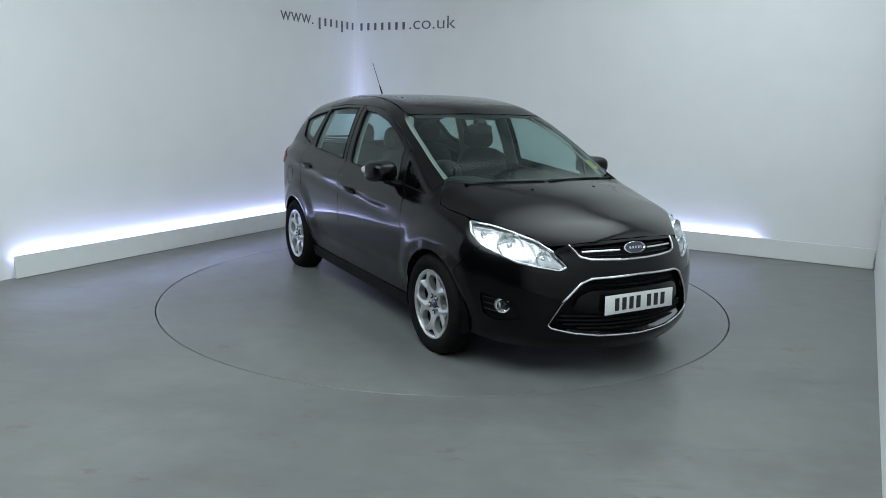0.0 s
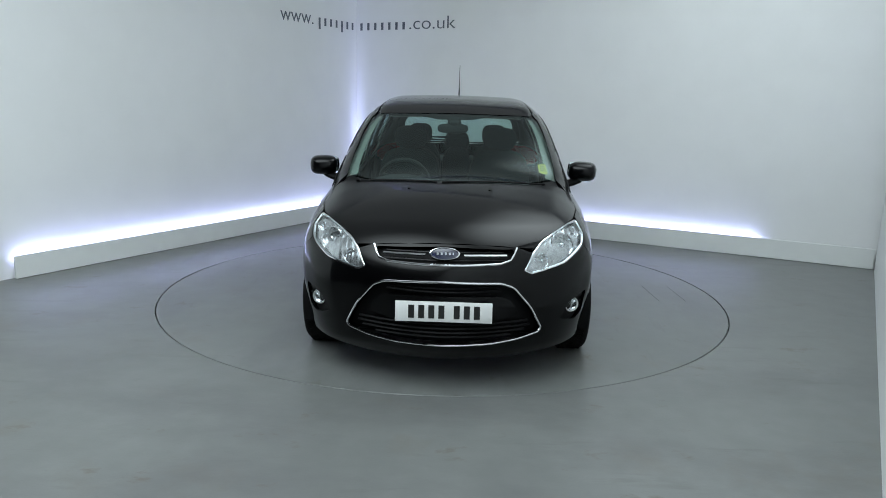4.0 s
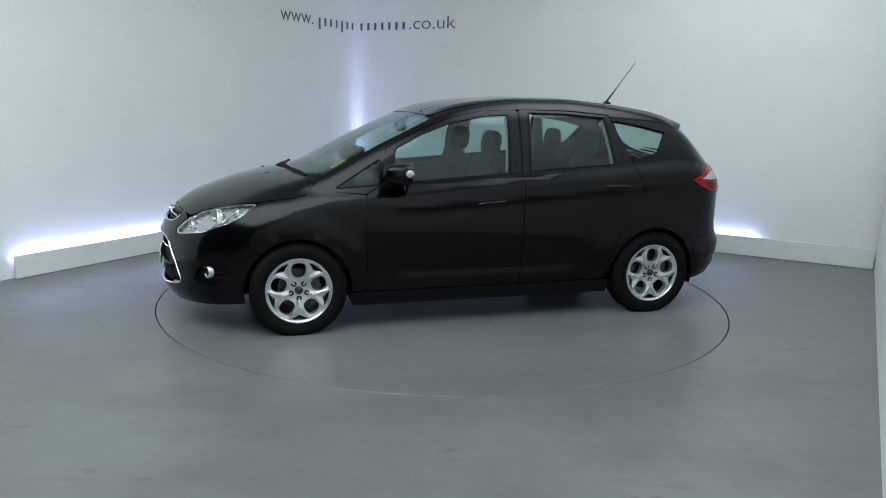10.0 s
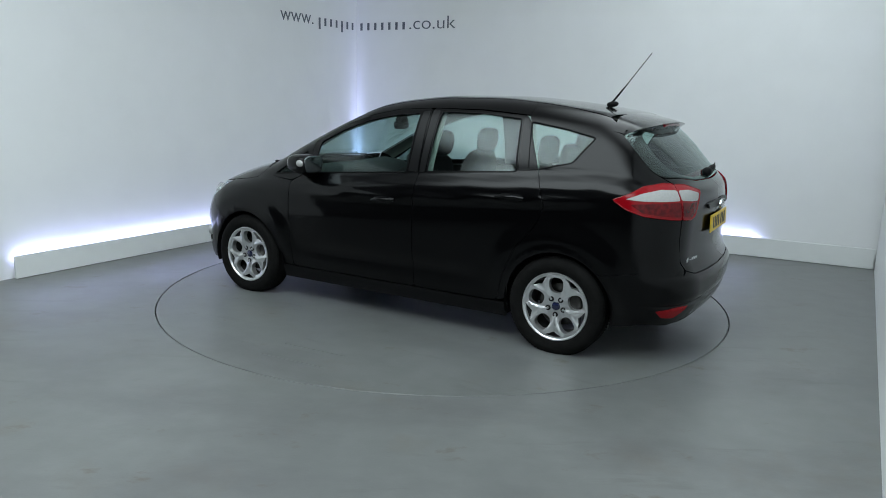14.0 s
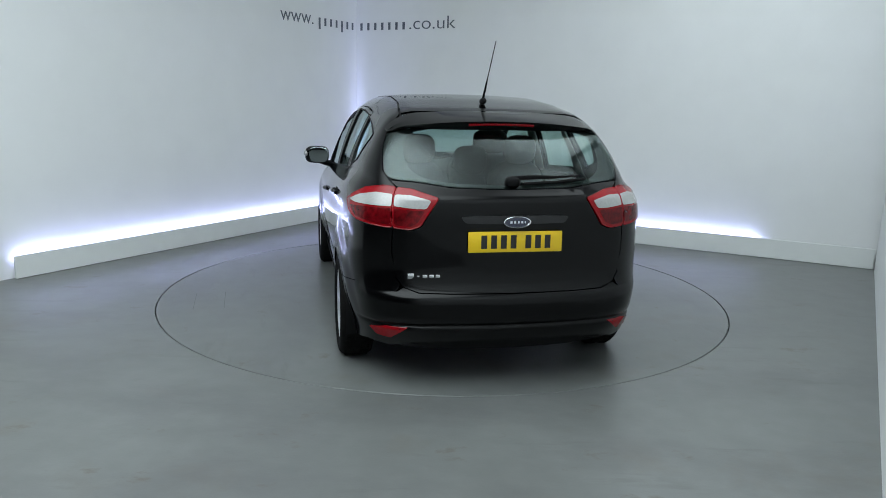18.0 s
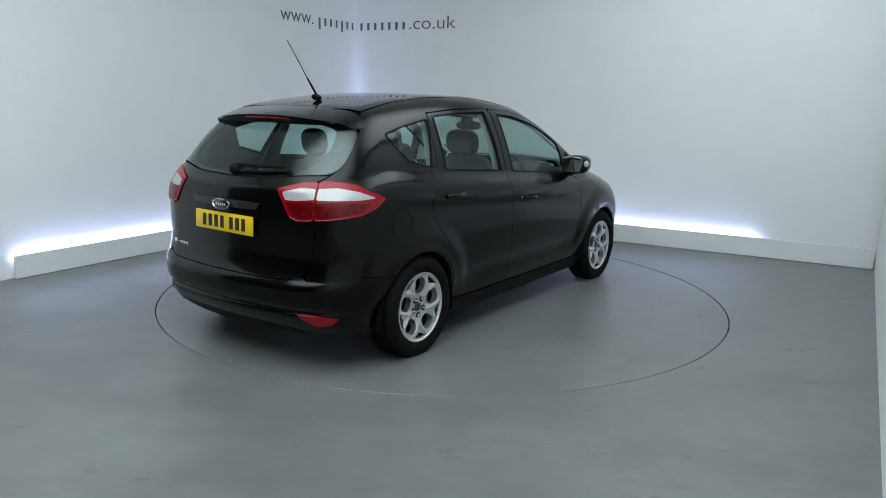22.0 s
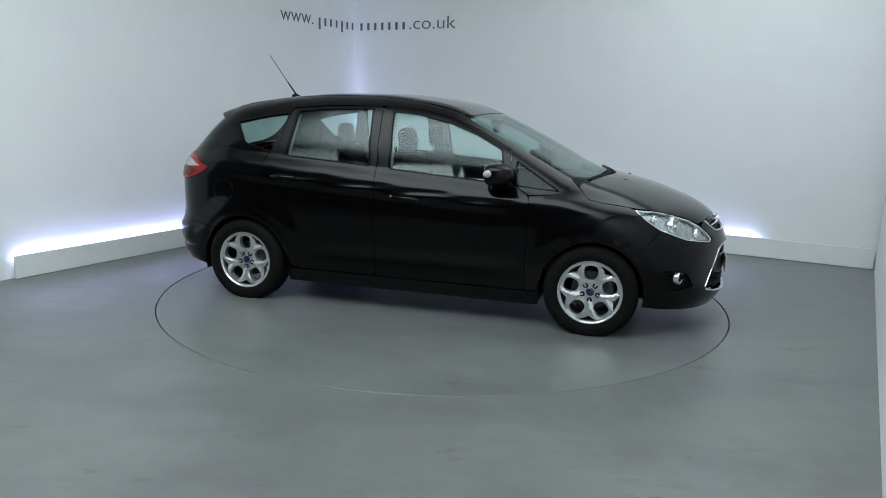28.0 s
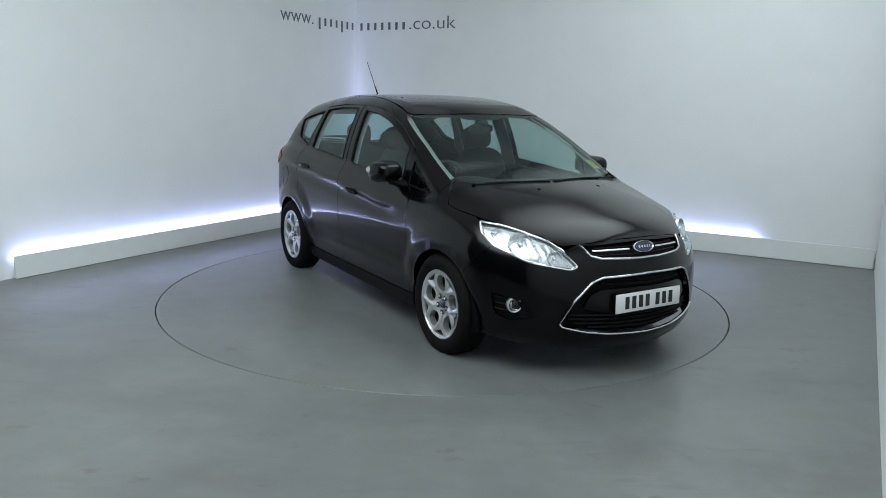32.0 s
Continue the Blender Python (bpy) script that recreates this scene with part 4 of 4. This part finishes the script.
for m, a, b in ((1, (1.245, 0.60), (1.385, -0.05)), (-1, (1.25, 0.60), (1.375, 0.08))):
    stops = [(a[0] + (b[0] - a[0]) * k / 6, a[1] + (b[1] - a[1]) * k / 6) for k in range(7)]
    arm = bead("wiper", curve_on("T", T(*stops), 0.004, m), 0.005, TRIM, CAR, n=6, wide=0.9, taper=None, label="black windscreen wiper")
    bead("wiper_blade", curve_on("T", T(*[(x - 0.018, y) for x, y in stops[1:]]), 0.001, m), 0.005, TRIM, arm, n=6)
    bm = bmesh.new()
    pillow(bm, (0.014, 0.014, 0.009), Matrix.Translation(skin("T", [(a[0], a[1])])[0] * np.array([1, m, 1]) + np.array([0, 0, 0.006])), 2.5, 14)
    part("wiper_pivot", bm, TRIM, arm)
    bm = bmesh.new()
    pillow(bm, (0.014, 0.010, 0.006), Matrix.Translation(skin("T", [(1.475, 0.25 * m)])[0]), 2.4, 14)
    part("washer_jet", bm, TRIM, CAR)
bm = bmesh.new()
c0 = skin("R", [(0.0, 1.135)])[0]
pillow(bm, (0.030, 0.042, 0.030), Matrix.Translation((c0[0] - 0.012, 0.0, c0[2])), 2.5, 20)
rw = part("rear_wiper", bm, TRIM, CAR, "black rear wiper at rest")
q = curve_on("R", R((0.0, 1.135), (0.1, 1.142), (0.25, 1.142), (0.41, 1.148)), 0.028, -1)
bead("wiper_arm", q, 0.015, TRIM, rw, n=8, taper=[max(0.35, 1 - 0.8 * i / len(q)) for i in range(len(q))], wide=0.6)
q = curve_on("R", R((0.06, 1.118), (0.25, 1.126), (0.44, 1.140)), 0.012, -1)
bead("wiper_blade", q, 0.009, TRIM, rw, n=6)

# wheels
def hole_round(ang, r0, rad):
    """A round opening in the wheel's face, drawn out a little along the rim."""
    c, s = math.cos(ang), math.sin(ang)
    def soft(c):
        return math.copysign(abs(c)**0.8, c)
    pts = [(r0 + rad * soft(math.cos(a)), rad * soft(math.sin(a)) * (0.95 + 0.06 * math.cos(a))) for a in (k * math.tau / 28 for k in range(28))]
    return [Vector((u * c - v * s, u * s + v * c)) for u, v in pts]


def hole_fork(ang):
    """The flat slot between the two prongs of a spoke."""
    c, s = math.cos(ang), math.sin(ang)
    pts = [(0.163, 0.0), (0.180, -0.030), (0.1875, -0.060), (0.193, -0.050), (0.198, -0.026), (0.200, 0.0), (0.198, 0.026), (0.193, 0.050), (0.1875, 0.060), (0.180, 0.030)]
    return [Vector((u * c - v * s, u * s + v * c)) for u, v in pts]


def dish(x, z):
    """How far the wheel's face stands out: a ridge along each spoke that forks towards the rim."""
    r, a = math.hypot(x, z), math.atan2(z, x)
    d = abs((a - radians(54) + radians(36)) % radians(72) - radians(36)) * r
    base = float(np.interp(r, [0, 0.03, 0.06, 0.10, 0.15, 0.185, 0.205, 0.214], [0.060, 0.060, 0.062, 0.070, 0.076, 0.077, 0.082, 0.088]))
    fork = max(0.0, r - 0.10) * 0.62
    return base + 0.010 * math.exp(-((d - fork) / 0.014)**2) * (r > 0.045) * min(1, (r - 0.045) / 0.03) * (1 - max(0, r - 0.185) / 0.022 if r > 0.185 else 1)


loops = [[Vector((0.207 * math.cos(k * math.tau / 72), 0.207 * math.sin(k * math.tau / 72))) for k in range(72)]]
for k in range(5):
    loops.append(hole_round(radians(90 + 72 * k), 0.1365, 0.0505))
    loops.append(fillet(hole_fork(radians(54 + 72 * k)), 0.006))
v2, f2 = mesh_flat(loops, 0.009)
face_me = bpy.data.meshes.new("wheel")
n2 = len(v2)
fr = [(x, dish(x, z), z) for x, z in v2]
bk = [(x * 0.985, dish(x, z) - 0.040, z * 0.985) for x, z in v2]
cnt = {}
for t in f2.tolist():
    for i in range(3):
        cnt[(t[i], t[(i + 1) % 3])] = 1
rim_edges = [e for e in cnt if (e[1], e[0]) not in cnt]
face_me.from_pydata(fr + bk, [], [t[::-1] for t in f2.tolist()] + [[n2 + i for i in t] for t in f2.tolist()] + [[a, b, n2 + b, n2 + a] for a, b in rim_edges])
bm = bmesh.new()
bm.from_mesh(face_me)
bmesh.ops.recalc_face_normals(bm, faces=bm.faces)
lathe(bm, [(0.199, 0.066), (0.203, 0.080), (0.213, 0.090), (0.219, 0.090), (0.221, 0.082), (0.214, 0.070)], 72, "Y")
WHEEL = link("wheel", bm, ALLOY, True)
WHEEL.data.set_sharp_from_angle(angle=radians(28))
bm = bmesh.new()
lathe(bm, [(0.205, 0.080), (0.222, 0.086), (0.240, 0.098), (0.268, 0.104), (0.292, 0.098), (0.306, 0.086), (0.314, 0.073), (TYRE, 0.055), (TYRE, 0.0), (TYRE, -0.055), (0.314, -0.072), (0.300, -0.092), (0.262, -0.102), (0.222, -0.09), (0.205, -0.08)], 96, "Y")


def squash(bm):
    """The tyre stands flat on the deck under the car's weight, and bulges there."""
    for v in bm.verts:
        if v.co.z < -HUB:
            v.co.y *= 1.04
            v.co.z = -HUB


squash(bm)
lathe_b = bmesh.new()
lathe(lathe_b, [(0.190, -0.09), (0.186, 0.02), (0.190, 0.055), (0.198, 0.068), (0.212, 0.072), (0.203, 0.05), (0.203, -0.09)], 72, "Y")
part("barrel", lathe_b, BARREL, WHEEL)
tyre = part("tyre", bm, RUBBER, WHEEL, "black road tyre")
bm = bmesh.new()
for k in range(90):
    a = k * math.tau / 90
    for sgn in (1, -1):
        box_v = box(bm, (-0.0062, 0.018, -0.002), (0.0062, 0.070, 0.0028))
        bmesh.ops.transform(bm, matrix=pose(0, 0, 0, 0, math.degrees(-a), 0) @ Matrix.Translation((0, 0, TYRE - 0.0005)) @ pose(0, 0, 0, 0, 0, 18 if sgn > 0 else 162), verts=box_v)
squash(bm)
tagged(part("tread", bm, RUBBER, WHEEL, smooth=False), kind="stuff")
bm = bmesh.new()
lathe(bm, [(0.0, 0.018), (0.07, 0.018), (0.072, 0.008), (0.075, 0.0), (0.135, 0.0), (0.138, -0.012), (0.075, -0.014)], 48, "Y")
part("brake_disc", bm, STEEL, WHEEL)
bm = bmesh.new()
pillow(bm, (0.045, 0.035, 0.075), pose(-0.112, 0.0, 0.02, 0, 8, 0), 4, 16)
part("brake_caliper", bm, STEEL, WHEEL)
bm = bmesh.new()
lathe(bm, [(0.0, 0.070), (0.020, 0.069), (0.026, 0.066), (0.028, 0.060)], 32, "Y")
part("centre_cap", bm, BLUE, WHEEL, "small blue centre cap")
for k in range(5):
    a = radians(54 + 72 * k)
    bm = bmesh.new()
    lathe(bm, [(0.0, 0.076), (0.006, 0.076), (0.0085, 0.072), (0.009, 0.058)], 6, "Y")
    bmesh.ops.translate(bm, verts=bm.verts, vec=(0.054 * math.cos(a), 0, 0.054 * math.sin(a)))
    part("wheel_nut", bm, ALLOY, WHEEL)
    # black disc that paints the shade of the recess round each nut
    bm = bmesh.new()
    lathe(bm, [(0.0, 0.0665), (0.0125, 0.0680), (0.0165, 0.0700), (0.0180, 0.0660)], 20, "Y")
    bmesh.ops.translate(bm, verts=bm.verts, vec=(0.054 * math.cos(a), 0, 0.054 * math.sin(a)))
    part("nut_seat", bm, GLOSS, WHEEL)
tagged(WHEEL, "silver five-spoke alloy wheel")
first = True
for x in (AXLE, -AXLE):
    for s in (1, -1):
        m = pose(x, 0.792 * s, HUB, 0, 0, 0 if s > 0 else 180)
        w = WHEEL if first else copy_thing(WHEEL, m)
        w.matrix_basis = m
        w.parent = CAR
        first = False
        bm = bmesh.new()
        rows = []
        for k in range(25):
            a = radians(-15 + 210 * k / 24)
            rows.append([bm.verts.new((x + 0.358 * math.cos(a), y * s, HUB + 0.358 * math.sin(a))) for y in (0.868, 0.75, 0.55)])
        for a, b in zip(rows, rows[1:]):
            for k in range(2):
                bm.faces.new((a[k], a[k + 1], b[k + 1], b[k]))
        cen = bm.verts.new((x, 0.55 * s, HUB))
        for a, b in zip(rows, rows[1:]):
            bm.faces.new((a[2], cen, b[2]))
        part("arch_liner", bm, TRIM, CAR)

# underbody, and dark blocks added inside to stop light through the skin
bm = bmesh.new()
box(bm, (-1.88, -0.50, 0.21), (1.90, 0.50, 0.26), 0.02)
box(bm, (-0.96, -0.80, 0.17), (0.96, 0.80, 0.27), 0.02)
# unseen block behind the rear bumper, added against see-through gaps
box(bm, (-2.03, -0.55, 0.25), (-1.86, 0.55, 0.58), 0.02)
part("underbody", bm, TRIM, CAR)
# unseen dark boxes under the bonnet, added to block light
bm = bmesh.new()
box(bm, (1.12, -0.56, 0.26), (1.98, 0.56, 0.70), 0.03)
box(bm, (1.12, -0.70, 0.66), (1.60, 0.70, 0.84), 0.03)
part("engine_bay", bm, TRIM, CAR)

# cabin
dash_pts = [(1.28, 0.98), (1.10, 1.005), (0.86, 1.005), (0.70, 0.99), (0.60, 0.93), (0.57, 0.80), (0.64, 0.62), (0.80, 0.45), (1.28, 0.40)]
bm = bmesh.new()
rows = []
for k in range(15):
    y = -0.74 + 1.48 * k / 14
    lift = 0.045 * math.exp(-((y + 0.37) / 0.17)**2)
    rows.append([bm.verts.new((x + 0.10 * (y / 0.74)**2 * (x < 0.9), y, z + lift * (0.55 < x < 0.95) * (z > 0.9) - 0.03 * (y / 0.74)**4)) for x, z in dash_pts])
for a, b in zip(rows, rows[1:]):
    for k in range(len(dash_pts)):
        bm.faces.new((a[k], a[(k + 1) % len(dash_pts)], b[(k + 1) % len(dash_pts)], b[k]))
bm.faces.new(rows[0])
bm.faces.new(rows[-1][::-1])
bmesh.ops.recalc_face_normals(bm, faces=bm.faces)
dash = part("dashboard", bm, DASH, CAR, "dark moulded dashboard")
bm = bmesh.new()
box(bm, (0.30, -0.12, 0.28), (0.70, 0.12, 0.62), 0.03)
box(bm, (-0.35, -0.10, 0.28), (0.35, 0.10, 0.48), 0.03)
part("centre_console", bm, DASH, dash)
bm = bmesh.new()
circle = [Vector((0, 0.185 * math.cos(k * math.tau / 40), 0.185 * math.sin(k * math.tau / 40))) for k in range(40)]
tube(bm, circle, 0.016, True, 10, side=Vector((1, 0, 0)))
for a in (90 + 180, 20, 160):
    tube(bm, [Vector((0.02, 0, 0)), Vector((0, 0.18 * math.cos(radians(a)), 0.18 * math.sin(radians(a))))], 0.016, n=8, wide=1.2)
pillow(bm, (0.03, 0.065, 0.055), pose(0.015, 0, 0), 2.6, 16)
bmesh.ops.transform(bm, matrix=pose(0.46, -0.365, 0.945, 0, 24), verts=bm.verts)
part("steering_wheel", bm, DASH, CAR, "dark steering wheel on the right-hand side")


def seat(x, y, w, name, top=1.16, head=True, rest=0.10):
    bm = bmesh.new()
    pillow(bm, (0.26, w, 0.085), pose(x + 0.24, y, 0.58, 0, -6), 3.4, 24)
    s = part(name, bm, CLOTH, CAR, "dark cloth seat")
    bm = bmesh.new()
    h = (top - 0.60) / 2
    pillow(bm, (0.075, w, h), pose(x - 0.02, y, 0.60 + h, 0, -10), 3.2, 28)
    part("backrest", bm, CLOTH, s)
    if head:
        bm = bmesh.new()
        pillow(bm, (0.052, rest * 1.2, 0.095), pose(x - 0.112, y, top + 0.078, 0, -8), 3.0, 24)
        part("headrest", bm, CLOTH, s)
        for dy in (-0.04, 0.04):
            bead("headrest_post", [Vector((x - 0.09, y + dy, top - 0.04)), Vector((x - 0.105, y + dy, top + 0.06))], 0.006, STEEL, s)
    return s


seat(-0.06, 0.37, 0.25, "front_seat", 1.17, rest=0.115)
seat(-0.06, -0.37, 0.25, "front_seat", 1.17, rest=0.115)
seat(-0.90, 0.345, 0.20, "rear_seat", 1.165, rest=0.092)
seat(-0.90, -0.345, 0.20, "rear_seat", 1.165, rest=0.092)
seat(-0.92, 0.0, 0.135, "rear_seat", 1.13, True, 0.095).children[1].location.z -= 0.035
bm = bmesh.new()
box(bm, (-1.98, -0.55, 0.50), (-1.10, 0.55, 0.56), 0.01)
box(bm, (-1.86, -0.62, 0.96), (-1.12, 0.62, 0.985), 0.008)
part("parcel_shelf", bm, DASH, CAR, "dark load cover behind the rear seats")
panel("roof_lining", "T", T((0.36, 0), (0.36, 0.5), (0.0, 0.53), (-1.4, 0.50), (-1.52, 0.3), (-1.54, 0)), PALE, CAR, both=True, lift=-0.035, thick=0.01, gap=0.0, res=0.1)
for m in (1, -1):
    panel("pillar_lining", "C", S((0.70, 1.215), (0.47, 1.345), (0.25, 1.42), (0.02, 1.468)) + T((0.0, 0.53), (0.33, 0.555), (0.42, 0.575), (0.75, 0.622), (1.016, 0.640), (1.09, 0.635)) + S((1.04, 1.02)), PILLAR, CAR, mirror=m, lift=-0.04, thick=0.004, gap=0.0)
    panel("pillar_lining", "S", S((-0.14, 0.98), (-0.17, 1.48), (-0.36, 1.485), (-0.33, 0.98)), PALE, CAR, mirror=m, lift=-0.045, thick=0.004, gap=0.0)
    panel("pillar_lining", "S", S((-0.99, 1.0), (-0.95, 1.465), (-1.02, 1.46), (-1.13, 1.13), (-1.13, 1.0)), PALE, CAR, mirror=m, lift=-0.045, thick=0.004, gap=0.0)
    panel("pillar_lining", "C", S((-0.98, 1.475), (-1.02, 1.445), (-1.25, 1.41), (-1.47, 1.36), (-1.36, 1.19), (-1.10, 1.12), (-1.10, 1.02)) + R((0.64, 1.12), (0.70, 1.176), (0.765, 1.280), (0.82, 1.37)) + T((-1.50, 0.53), (-1.2, 0.50)), DASH, CAR, mirror=m, lift=-0.04, thick=0.004, gap=0.0)
    for lo, hi in ((0.86, -0.24), (-0.26, -0.90)):
        panel("door_lining", "S", S((lo, 0.30), (lo, 0.985 if lo > 0 else 1.07), (hi, 1.055 if lo > 0 else 1.105), (hi, 0.30)), DASH, CAR, mirror=m, lift=-0.06, thick=0.02, gap=0.0, res=0.1)
bm = bmesh.new()
pillow(bm, (0.022, 0.115, 0.036), pose(0.445, -0.01, 1.350, 0, 8, 6), 3.2, 24)
rv = part("interior_mirror", bm, DASH, CAR, "dark interior mirror on the windscreen")
bm = bmesh.new()
pillow(bm, (0.04, 0.05, 0.035), pose(0.435, 0.0, 1.392, 0, 30, 0), 3, 20)
part("mirror_mount", bm, DASH, rv)
panel("windscreen_band", "T", T((0.470, 0), (0.468, 0.13), (0.435, 0.20), (0.41, 0.3), (0.40, 0.585), (0.392, 0.3), (0.390, 0)), GLOSS, CAR, both=True, lift=-0.009, thick=0.002, gap=0.0, label="black printed band at the top of the windscreen")
panel("permit_sticker", "T", T((0.985, 0.575), (0.968, 0.640), (1.06, 0.655), (1.085, 0.640), (1.085, 0.61), (1.075, 0.585)), STICKER, CAR, lift=-0.011, thick=0.001, gap=0.006, r=0.006, res=0.03, label="yellow sticker inside the windscreen")

for x0, x1, y0, y1 in ((0.998, 1.010, 0.598, 0.628), (1.024, 1.032, 0.594, 0.640), (1.044, 1.052, 0.596, 0.640)):
    panel("sticker_print", "T", T((x0, y0), (x0, y1), (x1, y1), (x1, y0)), INK, CAR, lift=-0.009, thick=0.0006, gap=0.0, r=0.001, res=0.03)

SHIFT = Matrix.Translation((-0.046, 0.068, 0))
for ob in CAR.children:
    ob.matrix_basis = SHIFT @ ob.matrix_basis

# ---- the turntable ----
TURN = tagged(new("turntable"), "round grey painted turntable set flush in the floor", "turntable")
bm = bmesh.new()
rows = ring(bm, 0.02, TABLE - 0.004, 0, 256)
bm.faces.new(rows[0])
# the worn edge of the deck, rounded down into the gap
last = rows[1]
for out, down in ((0.0028, -0.0008), (0.0045, -0.0028), (0.005, -0.04)):
    low = [bm.verts.new((v.co.x * (1 + out / TABLE), v.co.y * (1 + out / TABLE), down)) for v in rows[1]]
    for k in range(256):
        bm.faces.new((last[k], low[k], low[(k + 1) % 256], last[(k + 1) % 256]))
    last = low
part("deck", bm, FLOOR, TURN, smooth=False)
for a, b in (((-0.335, 1.735), (0.135, 1.76)), ((-0.345, 1.955), (0.125, 1.98))):
    a, b = Vector((*a, 0)), Vector((*b, 0))
    d = (b - a).normalized()
    n = Vector((-d.y, d.x, 0)) * 0.002
    bm = bmesh.new()
    bm.faces.new([bm.verts.new(p + Vector((0, 0, 0.0012))) for p in (a - n, b - n, b + n, a + n)])
    ret = bmesh.ops.extrude_face_region(bm, geom=bm.faces[:])
    bmesh.ops.translate(bm, verts=[v for v in ret["geom"] if isinstance(v, bmesh.types.BMVert)], vec=(0, 0, -0.002))
    part("hatch_seam", bm, SEAM, TURN, "fine dark seam of a hatch in the deck", smooth=False)
# ---- what moves ----
def motions():
    turn = [(0.0, -60.33), (0.5, -60.36), (1.0, -61.2), (1.5, -63.6), (2.0, -67.93), (2.5, -73.7)]
    turn += [(k / 2, -44.224 - 11.8717 * k / 2) for k in range(6, 63)]
    turn += [(31.5, -416.0), (32.0, -418.35)]
    for thing in (CAR, TURN):
        walk(thing, [(t, pose(0, 0, 0, 0, 0, a)) for t, a in turn])


motions()
